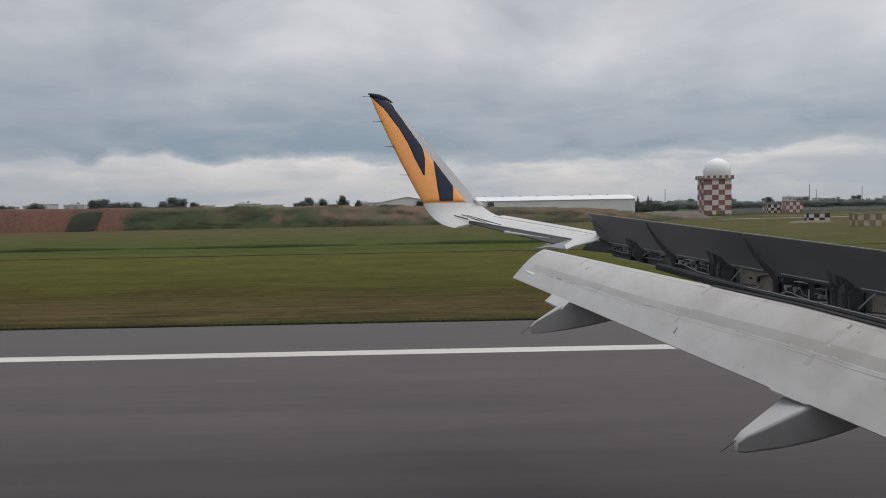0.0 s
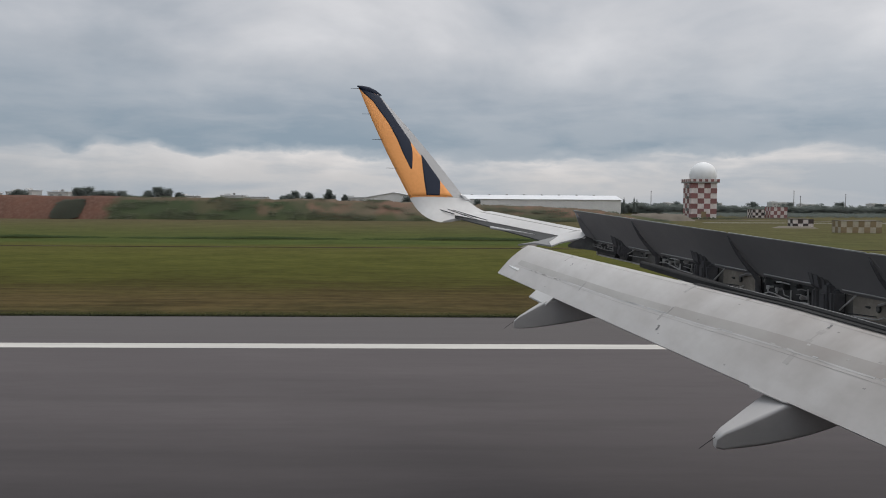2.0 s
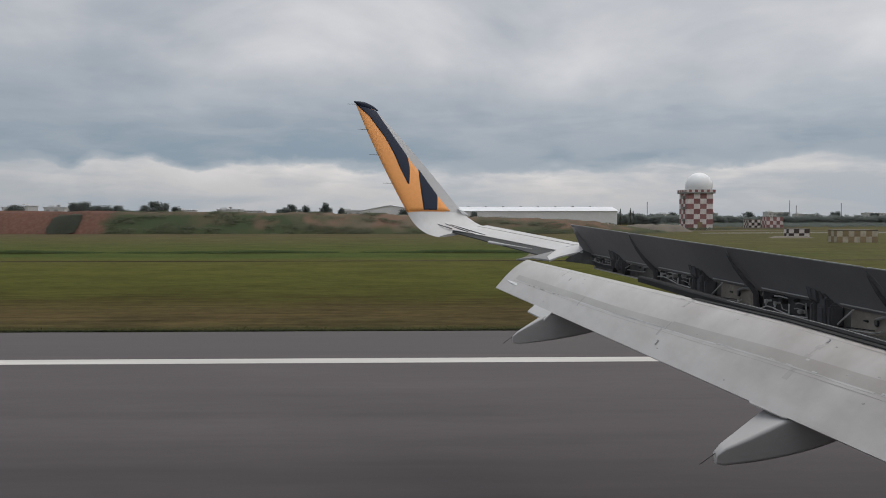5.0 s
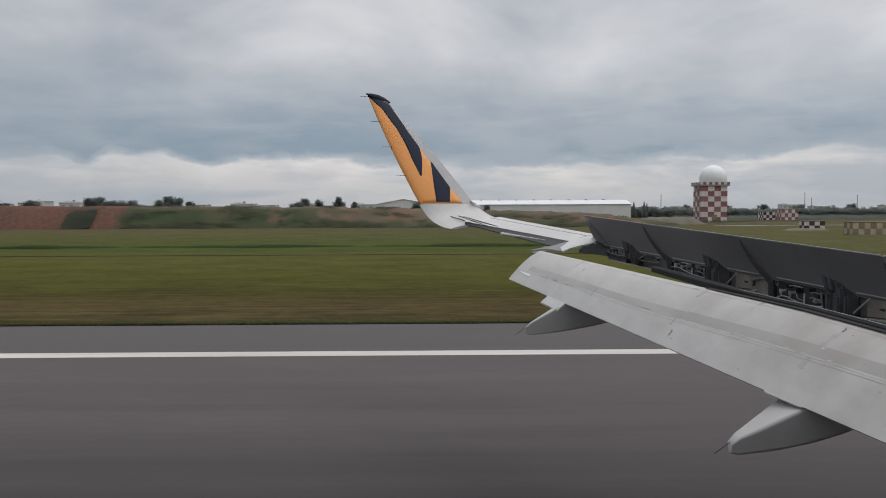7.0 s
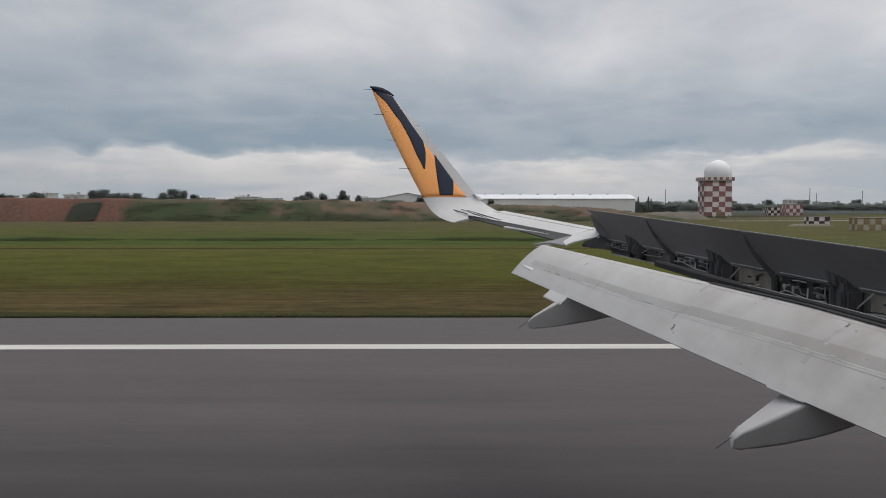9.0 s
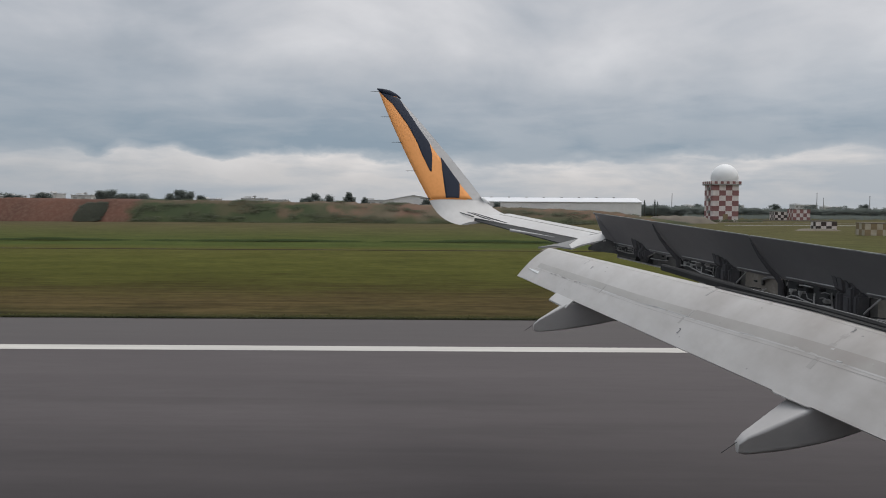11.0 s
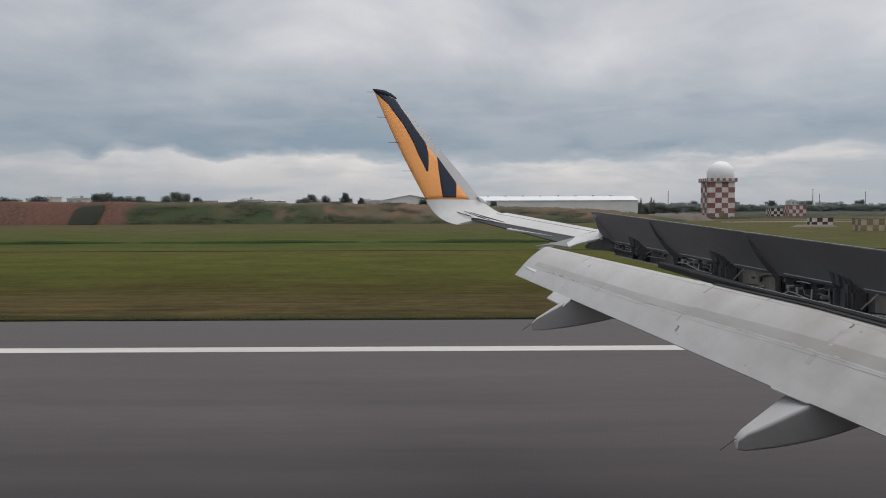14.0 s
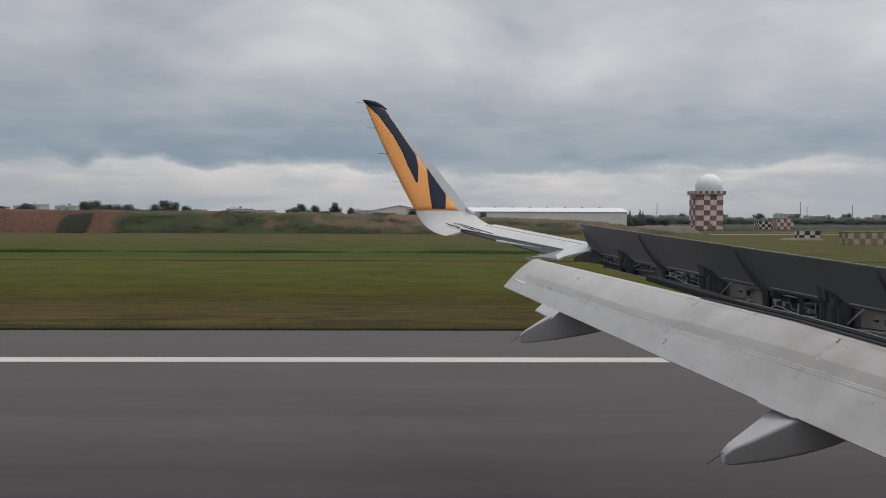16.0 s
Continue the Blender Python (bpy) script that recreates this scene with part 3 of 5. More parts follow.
# ---- ground, runway ----
def ground():
    bm = bmesh.new()
    xs = [-4000, -900, -300, -120, 0, 120, 300, 900, 4000]
    ys = [-4000, -600, -40, 31, 90, 200, 260, 600, 1500, 4400]
    g = [[bm.verts.new((x, y, -0.0105 * max(0, y - 260))) for x in xs] for y in ys]
    for j in range(len(ys) - 1):
        for i in range(len(xs) - 1):
            bm.faces.new((g[j][i], g[j][i + 1], g[j + 1][i + 1], g[j + 1][i]))
    tagged(part("ground", bm, M_grass), "wide flat mown grass airfield, olive green with brown streaks", "ground", kind="structure")
    tagged(part("runway", boxm(-1500, 1500, -26.3, 25.45, -0.3, 0.03), M_asphalt), "grey-brown asphalt runway with faint dark rubber streaks", "runway", kind="structure")
    tagged(part("runway_shoulder", boxm(-1500, 1500, 25.46, 30.6, -0.3, 0.025), M_shoulder), "grey asphalt shoulder between runway edge line and grass", "pavement", kind="structure")
    tagged(part("edge_line", boxm(-1500, 1500, 24.08, 24.82, 0.028, 0.036), M_line), "solid white painted runway edge line", "road marking", kind="structure")


ground()


# ---- spoil heap ----
HEAP_X = (-160, -157, -152, -140, -90, -52, -18, -6, 6, 20, 30, 38, 43)
HEAP_H = (0, 1.8, 4.0, 4.2, 3.9, 3.65, 3.4, 3.15, 2.85, 2.4, 1.9, 0.8, 0.0)
HEAP_D = (0.0, 0.5, 1.2, 2.0, 2.8, 3.6, 4.4, 5.0, 5.8, 8, 11, 16, 24, 30, 34)
HEAP_K = (0.0, 0.10, 0.27, 0.46, 0.62, 0.78, 0.92, 0.98, 1.0, 1.0, 0.985, 0.97, 0.96, 0.4, 0.0)


def heap_at(x, dy):
    """Place of the heap's skin at x, dy metres in from its foot."""
    h = float(np.interp(x, HEAP_X, HEAP_H))
    h *= 1 + 0.07 * noise.noise((x * 0.16, 3.1, 0)) + 0.06 * noise.noise((x * 0.6, 1.7, 0)) + 0.03 * noise.noise((x * 1.9, 4.7, 0))
    y0 = 146.5 + 1.4 * noise.noise((x * 0.07, 9.0, 0)) + 0.5 * noise.noise((x * 0.4, 2.0, 0))
    k = float(np.interp(dy, HEAP_D, HEAP_K))
    rough = 1.0 + 0.9 * max(0.0, min(1.0, (x + 24) / 20))
    gully = 0.5 * noise.noise((x * 0.55, dy * 0.12, 5.0)) + 0.25 * noise.noise((x * 1.7, dy * 0.4, 8.0)) + 0.18 * noise.noise((x * 0.9, dy * 1.1, 2.0))
    on = min(1.0, k * 6) * min(1.0, h / 2)
    return Vector((x, y0 + dy * 1.15 + 0.55 * gully * rough * on, h * k + 0.30 * gully * rough * on * min(1, h / 3) if k > 0 else -0.2))


def heap():
    bm = bmesh.new()
    loft(bm, [[heap_at(x, d) for d in HEAP_D] for x in np.arange(-160, 43.1, 0.5)], closed=False)
    tagged(part("spoil_heap", bm, M_earth, smooth=True), "long flat-topped heap of red and brown earth, partly overgrown", "earth mound", kind="structure")


heap()


def heap_scrub():
    """Bushes and weeds on the heap's slope: thick in the green stretch, in patches further along."""
    rng = random.Random(8)
    v, f = [], []
    for _ in range(5200):
        x, d = rng.uniform(-54, 41), rng.uniform(0.0, 6.5)
        n = noise.noise((x * 0.16, d * 0.5, 1.0)) + 0.7 * noise.noise((x * 0.55, d * 0.9, 4.0))
        if n < (0.18 if x < -24 else 0.26) + (0.2 if d > 4.0 and x > -24 else 0) - (0.25 if d < 1.2 else 0):
            continue
        p = heap_at(x, d)
        big = rng.random() < 0.25
        clump(v, f, rng, p + Vector((0, -0.02, 0.06)), (0.5, 0.35, 0.12 if big else 0.04), 46, 0.065, 0.35)
    tagged(from_lists("heap_scrub", v, f, M_scrub), "low green scrub growing over the earth heap", "scrub", kind="stuff")
    # dark bush patch on the red slope
    v, f = [], []
    for _ in range(1500):
        x, d = rng.uniform(-64.5, -57.6), rng.uniform(0.0, 4.4)
        if (x + 61.2) ** 4 / 22 + (d - 1.9) ** 4 / 18 < 1.0 + 0.5 * noise.noise((x, d, 0)):
            clump(v, f, rng, heap_at(x, d) + Vector((0, -0.05, 0.10)), (0.3, 0.25, 0.05), 44, 0.075, 0.22)
    tagged(from_lists("bush_patch", v, f, M_bush), "dark bush on the red earth slope", "bush", kind="stuff")


heap_scrub()


def verge():
    """Uneven grass edge of the shoulder, the lush strip further out and the slit drain."""
    rng = random.Random(3)
    v, f = [], []
    for _ in range(9000):
        x = rng.uniform(-32, 24)
        y = 30.54 + abs(rng.gauss(0, 0.30)) + 0.10 * noise.noise((x * 0.8, 0, 0))
        clump(v, f, rng, (x, y, 0.05 + 0.03 * noise.noise((x * 1.5, 2, 0))), (0.10, 0.05, 0.015), 3, 0.04)
    # edge grass whose dark colour paints in the shadow line along the shoulder
    dv, df = [], []
    for _ in range(13000):
        x = rng.uniform(-32, 24)
        n = noise.noise((x * 0.35, 7, 0)) + 0.5 * noise.noise((x * 1.3, 2, 0))
        clump(dv, df, rng, (x, 30.42 + abs(rng.gauss(0, 0.05)) - 0.04 * n, 0.045 + 0.03 * max(0, n)), (0.10, 0.025, 0.016), 3, 0.036, 0.9)
    tagged(from_lists("edge_shadow_grass", dv, df, M_edge_shadow), "grass overhanging the edge of the shoulder, coloured dark as its shadow line", "grass", kind="stuff")
    tagged(from_lists("grass_tufts", v, f, M_tuft), "rough tufts of olive and brown grass beside the runway", "grass", kind="stuff")
    v, f = [], []
    for _ in range(9000):
        x = rng.uniform(-150, 28)
        n = noise.noise((x * 0.09, 0, 0)) + 0.5 * noise.noise((x * 0.35, 5, 0))
        if n < rng.uniform(-0.45, 0.05):
            continue
        y = 84.6 + rng.gauss(0, 0.5) + 0.9 * noise.noise((x * 0.05, 0, 1))
        clump(v, f, rng, (x, y, 0.06 + max(0, n) * 0.24), (0.7, 0.35, 0.02 + max(0, n) * 0.06), 26, 0.05, 0.45)
    tagged(from_lists("lush_grass", v, f, M_lush), "strip of taller dark green grass across the field", "grass", kind="stuff")
    tagged(part("slit_drain", boxm(-400, 400, 71.0, 71.16, -0.2, 0.05), M_trunk), "narrow dark drain line in the grass", "drain", kind="structure")


verge()


# ---- the wing ----
wing = tagged(empty("airliner", 2.6, 4.0, 3.0), "white airliner with raised spoilers, extended flap and orange-navy winglet", "aircraft")


def wpart(name, bm, material, parent=None, label="", smooth=False):
    """A part of the wing; its mesh is given in world places."""
    par = parent or wing
    off = Vector((2.6, 4.0, 3.0))
    for v in bm.verts:
        v.co -= off
    return part(name, bm, material, par, label, smooth)


def te(Y):
    """Trailing edge of the extended flap."""
    return Vector((lerp(2.572, 0.916, (Y - 4.97) / 6.63), Y, lerp(2.899, 3.273, (Y - 4.97) / 6.63)))


def crest(Y):
    """Highest seen line of the flap."""
    return Vector((lerp(2.926, 1.329, (Y - 5.7) / 5.9), Y, lerp(3.451, 3.644, (Y - 5.7) / 5.9) - 0.035 * max(0.0, min(1.0, (6.5 - Y) / 1.1))))


def flap_point(Y, u, n=0.0):
    """u from 0 at the trailing edge to 1 at the crest; n metres above the skin."""
    T, C = te(Y), crest(Y)
    d = C - T
    up = Vector((-d.z, 0, d.x)).normalized()
    if up.z < 0:
        up = -up
    w = min(1.0, max(0.0, u))
    prof = 0.142 * (w ** 0.93) * (1 - w ** 2.2) * 0.98
    return T + d * u + up * (float(prof) * d.length + n)


def flap():
    bm = bmesh.new()
    rings = []
    for Y in np.linspace(0.4, 11.6, 44):
        T, C = te(Y), crest(Y)
        d = C - T
        up = Vector((-d.z, 0, d.x)).normalized()
        up = up if up.z > 0 else -up
        L = d.length
        ring = [flap_point(Y, u) for u in np.linspace(0, 1, 21)]
        ring += [T + d * u + up * n * L for u, n in ((1.05, -0.05), (1.06, -0.11), (1.0, -0.17), (0.8, -0.18), (0.4, -0.10), (0.0, -0.018))]
        rings.append(ring)
    loft(bm, rings)
    fl = wpart("flap", bm, M_flap, label="white extended trailing-edge flap", smooth=True)
    fl.data.set_sharp_from_angle(angle=radians(30))
    return fl


FLAP = flap()


BAND_Y, BAND_U = (5.28, 6.0, 7.1, 8.64, 9.6, 11.3), (0.130, 0.110, 0.052, 0.0, 0.0, 0.0)


def skin_strip(name, Y0, Y1, u0, u1, material, thick=0.004, parent=None, n=24, banded=False):
    """A thin strip that lies on the flap's skin."""
    bm = bmesh.new()
    rings = []
    for Y in np.linspace(Y0, Y1, n):
        du = float(np.interp(Y, BAND_Y, BAND_U)) if banded else 0.0
        rings.append([flap_point(Y, du + lerp(u0, u1, k / 4), thick) for k in range(5)] + [flap_point(Y, du + lerp(u1, u0, k / 4), 0.0005) for k in range(5)])
    loft(bm, rings)
    return wpart(name, bm, material, parent or FLAP)


skin_strip("seal_strip", 0.6, 7.58, 0.388, 0.53, M_band, 0.0008, banded=True)
skin_strip("seal_strip", 7.62, 11.25, 0.388, 0.51, M_band, 0.0008, banded=True)
skin_strip("panel_line", 0.6, 11.3, 0.945, 0.951, M_faint, 0.0012)
skin_strip("panel_line", 0.6, 11.3, 0.335, 0.340, M_faint, 0.001, banded=True)
for Y, u0, u1, w in ((10.22, 0.80, 1.0, 0.016), (9.30, 0.30, 0.50, 0.02), (7.60, 0.42, 0.55, 0.035), (7.69, 0.82, 1.0, 0.05), (3.9, 0.3, 0.9, 0.03)):
    skin_strip("seam", Y - w / 3, Y + w / 3, u0, u1, M_seam, 0.0018, n=2)
# smeared joint of the two inboard skin panels, with patches of fresh sealant
for Y0, Y1, u0, u1, m in ((5.93, 5.985, 0.34, 0.96, M_smear), (5.95, 5.965, 0.45, 0.92, M_faint), (5.91, 5.94, 0.61, 0.63, M_pale), (6.18, 6.23, 0.497, 0.507, M_pale), (5.99, 6.06, 0.499, 0.508, M_pale),
                          (7.63, 7.66, 0.30, 0.42, M_faint), (6.90, 6.94, 0.94, 1.0, M_faint), (7.80, 7.88, 0.955, 0.975, M_seam)):
    skin_strip("sealant_patch", Y0, Y1, u0, u1, m, 0.0009, n=2)
tape = bmesh.new()
loft(tape, [[flap_point(Y, u, n) for Y, u in ((11.46, 0.285), (11.08, 0.29), (11.06, 0.235), (11.30, 0.25))] for n in (0.001, 0.006)])
wpart("white_tape", tape, M_dome, FLAP)
for Y, w, u in ((10.32, 0.16, 0.355), (9.98, 0.10, 0.360), (10.58, 0.07, 0.350), (10.72, 0.05, 0.348), (9.86, 0.05, 0.365)):
    patch_bm = bmesh.new()
    ring = [(Y + w * 0.5 * math.cos(q), u + 0.016 * (w / 0.16) ** 0.5 * math.sin(q)) for q in [math.tau * m / 10 for m in range(10)]]
    loft(patch_bm, [[flap_point(yy, uu, n) for yy, uu in ring] for n in (0.0005, 0.003)])
    wpart("grey_patch", patch_bm, M_seal2, FLAP)
_r = random.Random(6)
for _ in range(9):
    Y = _r.uniform(4.6, 9.0)
    skin_strip("paint_scuff", Y, Y + _r.uniform(0.05, 0.22), 0.39, 0.396 + _r.uniform(0.0, 0.012), M_grey, 0.003, n=2, banded=True)
Y = 0.8
while Y < 11.1:
    w = _r.uniform(0.15, 0.7)
    u = 0.372 + _r.uniform(-0.004, 0.004)
    skin_strip("edge_strip", Y, min(Y + w, 11.2), u, u + _r.uniform(0.010, 0.022), _r.choice((M_grey, M_pale, M_pale)) if Y < 9.4 else _r.choice((M_grey, M_band)), 0.0013, n=4, banded=True)
    Y += w + _r.uniform(0.0, 0.12)
for _ in range(14):
    Y, u = _r.uniform(4.6, 11.0), _r.uniform(0.08, 0.9)
    skin_strip("fastener_mark", Y, Y + 0.018, u, u + 0.014, M_seal2, 0.0015, n=2)
# tab that reaches past the trailing edge
tab = bmesh.new()
loft(tab, [[te(Y) + (te(Y) - crest(Y)) * q + Vector((0, 0, dz)) for q, dz in ((0.0, 0.004), (0.19, 0.004), (0.19, -0.012), (0.0, -0.012))] for Y in (9.68, 10.20)])
wpart("edge_tab", tab, M_white, FLAP)
tab = bmesh.new()
loft(tab, [[te(Y) + (te(Y) - crest(Y)) * q + Vector((0, 0, dz)) for q, dz in ((0.0, 0.001), (k, 0.0), (k, -0.008), (0.0, -0.010))] for Y, k in ((5.68, 0.004), (5.72, 0.012), (6.06, 0.016), (6.09, 0.008))])
wpart("edge_tab", tab, M_flap, FLAP)


def flap_mark(text, Y, u, size):
    """A painted numeral that lies on the flap's skin."""
    cu = bpy.data.curves.new("numeral", "FONT")
    cu.body, cu.size, cu.extrude = text, size, 0.001
    cu.align_x, cu.align_y = "CENTER", "CENTER"
    tmp = new("numeral", cu)
    me = bpy.data.meshes.new_from_object(tmp)
    bpy.data.objects.remove(tmp)
    me.materials.append(M_numeral)
    ob = new("numeral", me)
    o = flap_point(Y, u, 0.004)
    up = (flap_point(Y, u + 0.05) - flap_point(Y, u - 0.05)).normalized()
    along = (flap_point(Y - 0.1, u) - flap_point(Y + 0.1, u)).normalized()
    nz = along.cross(up).normalized()
    up = nz.cross(along)
    m = Matrix((along, up, nz)).transposed().to_4x4()
    m.translation = o - Vector((2.6, 4.0, 3.0))
    ob.parent = FLAP
    ob.matrix_basis = m


flap_mark("2", 7.55, 0.20, 0.075)
flap_mark("2", 5.95, 0.90, 0.055)
flap_mark("2", 9.96, 0.76, 0.06)


def fairing(Y, tip, top, fwd, blunt, width, lean):
    """Flap track fairing: wedge-shaped aft end that hangs below the flap. tip, top, fwd: (x, z) on its near side."""
    bm = bmesh.new()
    rings = []
    for k in range(25):
        s = k / 24
        x = lerp(tip[0], fwd[0] + 0.5, s)
        zt = np.interp(x, [tip[0], top[0], top[0] + 0.2, fwd[0] + 0.5], [tip[1], top[1], top[1] + 0.03, top[1] + 0.05])
        q = (x - tip[0]) / (fwd[0] - tip[0])
        zb = tip[1] - blunt + (fwd[1] - tip[1] + blunt) * (0.35 * q + 0.65 * q * q)
        w = width * (0.20 + 0.80 * math.sin(math.pi / 2 * min(1.0, s * 1.6))) / 2
        nose = min(1.0, 0.62 + s * 9)
        zm = (zt + zb) / 2
        zt, zb = zm + (zt - zm) * nose, zm + (zb - zm) * nose
        keel = 1 - min(0.62, lean * (zt - zb) / w)
        r = min(0.045, (zt - zb) * 0.24, w * keel * 0.8)
        q = min(0.022, (zt - zb) * 0.15, w * 0.22)
        yc = Y + width / 2
        half = [(1 - q / w * (1 - math.sin(radians(a))), zt - q * (1 - math.cos(radians(a)))) for a in (0, 30, 60, 90)]
        half = [(1 - 3 * q / w, zt), (1 - 1.4 * q / w, zt)] + half + [(lerp(1, keel, k), lerp(zt - q, zb + r, k)) for k in (0.06, 0.16, 0.5, 0.84, 0.94)]
        half += [(keel - r / w * (1 - math.cos(radians(a))), zb + r * (1 - math.sin(radians(a)))) for a in (0, 22, 45, 68, 90)]
        rings.append([Vector((x, yc + a * w, b)) for a, b in half] + [Vector((x, yc - a * w, b)) for a, b in half[::-1]])
    loft(bm, rings)
    fr = wpart("track_fairing", bm, M_fair, label="grey boat-shaped flap track fairing", smooth=True)
    fr.data.set_sharp_from_angle(angle=radians(70))
    wk = bmesh.new()
    rod(wk, (tip[0], Y + width / 2, tip[1] - 0.02), (tip[0] - 0.11, Y + width / 2, tip[1] - 0.10), 0.003, 6)
    wpart("static_wick", wk, M_black, fr)
    return fr


fairing(9.66, (0.965, 2.900), (1.345, 3.135), (1.86, 2.93), 0.108, 0.26, 0.20)
fairing(5.64, (1.98, 2.667), (2.40, 2.925), (2.756, 2.770), 0.112, 0.47, 0.24)


def spoiler_line(Y):
    """Hinge and upper edge of the raised spoilers."""
    k = (Y - 6.4) / 5.0
    top = Vector((lerp(3.267, 1.895, k), Y, lerp(3.893, 4.117, k)))
    hinge = Vector((lerp(3.267, 1.895, k) + 0.36, Y, lerp(3.914, 4.114, k) - 0.40))
    return top, hinge


def cove_depth(Y):
    """Depth of the open cove below the spoilers' hinge; shallower outboard."""
    return float(np.interp(Y, (8.8, 9.9), (0.37, 0.175)))


SPOILER_CUTS = (-0.42, 1.27, 2.98, 4.69, 6.40, 8.11, 9.90, 11.62)


def outer_end(f):
    """How far outboard the last spoiler reaches at f of its height; its end is cut back in a curve."""
    return float(np.interp(f, (0.0, 0.25, 0.5, 0.72, 0.88, 1.0), (11.80, 11.72, 11.56, 11.36, 11.34, 11.43)))


def polyline(bm, pts, r, n=6):
    for a, b in zip(pts, pts[1:]):
        rod(bm, a, b, r, n)
    return bm


def spoilers():
    cuts = SPOILER_CUTS
    for a, b in zip(cuts, cuts[1:]):
        last = b == cuts[-1]
        bm = bmesh.new()
        rings = []
        fs = (0.0, 0.12, 0.28, 0.45, 0.62, 0.78, 0.9, 1.0)
        for k in range(9):
            lower, upper = [], []
            for f in fs:
                Y = lerp(a + 0.003, (outer_end(f) if last else b) - 0.003, k / 8)
                t, h = spoiler_line(Y)
                d = t - h
                nrm = Vector((d.z, 0, -d.x)).normalized()
                thick = lerp(0.030, 0.004, f) - 0.006 * math.sin(math.pi * f)
                lower.append(lerp(h, t, f) - nrm * thick)
                upper.append(lerp(h, t, f) + nrm * thick * 0.7)
            rings.append(lower + upper[::-1])
        loft(bm, rings)
        sp = wpart("spoiler", bm, M_dark, label="dark grey raised spoiler panel")
        d = (spoiler_line(a)[0] - spoiler_line(a)[1]).normalized()
        nrm = Vector((d.z, 0, -d.x))

        def on(Y, f, off=0.0):
            t, h = spoiler_line(Y)
            return lerp(h, t, f) - nrm * off

        # curved arm at the joint, thin at its upper end, running down into the cove
        q = [(on(a + 0.01, f, off), r) for f, off, r in ((0.95, 0.010, 0.006), (0.82, 0.030, 0.011), (0.6, 0.052, 0.017), (0.36, 0.062, 0.021), (0.12, 0.062, 0.024))]
        h = on(a, 0)
        e = cove_depth(a)
        q += [(h + Vector((-0.055, 0.01, -0.05 * e / 0.37)), 0.027), (h + Vector((-0.04, 0.015, -0.18 * e / 0.37)), 0.034), (h + Vector((-0.01, 0.015, -0.90 * e)), 0.038)]
        s = bmesh.new()
        rings = []
        for k, (p, r) in enumerate(q):
            ax = (q[min(k + 1, len(q) - 1)][0] - q[max(k - 1, 0)][0]).normalized()
            side = Vector((0, 1, 0))
            out = ax.cross(side).normalized()
            rings.append([p + side * r * 0.62 * math.cos(w) + out * r * math.sin(w) for w in [math.tau * m / 8 for m in range(8)]])
        loft(s, rings)
        wpart("joint_arm", s, M_arm, sp, smooth=True)
        # thin pale rod that paints the highlight along the trailing edge
        s = bmesh.new()
        polyline(s, [on(Y, 1.0) + Vector((0, 0, 0.004)) for Y in (a + 0.02, outer_end(1.0) - 0.02 if last else b - 0.02)], 0.0045)
        wpart("edge_highlight", s, M_edge, sp)
        # actuator: dark body below the hinge, with a bracket of two ears and a lug on the panel
        p = b - a
        Y = lambda k: b - k * p
        act = bmesh.new()
        hh = on(Y(0.505), 0)
        x0, z0, zz = hh.x - 0.075, hh.z, cove_depth(Y(0.5)) / 0.37
        for k0, k1, up, low, deep in ((0.455, 0.60, 0.0, 0.30, 0.02), (0.475, 0.575, 0.045, 0.12, -0.02), (0.45, 0.485, -0.01, 0.20, -0.035), (0.565, 0.606, -0.02, 0.20, -0.03), (0.49, 0.56, -0.03, 0.24, -0.03)):
            dx = on(Y((k0 + k1) / 2), 0).x - hh.x
            box(act, x0 + dx + deep, x0 + dx + 0.09, Y(k1), Y(k0), z0 - low * zz, z0 + up * zz, bevel=0.016)
        wpart("actuator", act, M_arm, sp)
        ears = bmesh.new()
        for k0, k1, f0, f1, off in ((0.455, 0.478, -0.05, 0.35, 0.070), (0.484, 0.512, -0.05, 0.33, 0.078), (0.518, 0.538, -0.04, 0.29, 0.060), (0.544, 0.564, -0.02, 0.25, 0.055), (0.438, 0.449, -0.02, 0.22, 0.045)):
            rings = []
            for k in (k0, k1):
                rings.append([on(Y(k), f0, 0.02), on(Y(k), f1, 0.022), on(Y(k), f1 - 0.06, off * 0.55), on(Y(k), lerp(f0, f1, 0.55), off), on(Y(k), f0, off * 0.8)])
            loft(ears, rings)
        wpart("actuator_bracket", ears, M_arm, sp)
        # hinge rods between the fittings
        for k0, k1 in ((0.055, 0.425), (0.63, 0.91)):
            s = bmesh.new()
            rod(s, on(Y(k0), 0.10, 0.037), on(Y(k1), 0.10, 0.037), 0.006, 6)
            wpart("hinge_rod", s, M_rodlight, sp)


spoilers()


def fuselage():
    """Plain white side of the fuselage behind the eye, which carries the wing."""
    bm = bmesh.new()
    rings = []
    for x in (-14, -8, 0, 8, 14):
        q = 1.0 if abs(x) < 12 else 0.96
        rings.append([Vector((x, -2.12 + 2.0 * q * math.cos(radians(a)), 3.75 + 2.05 * q * math.sin(radians(a)))) for a in range(-90, 271, 10)][:-1])
    loft(bm, rings)
    wpart("fuselage", bm, M_white, label="plain white fuselage side", smooth=True)


fuselage()


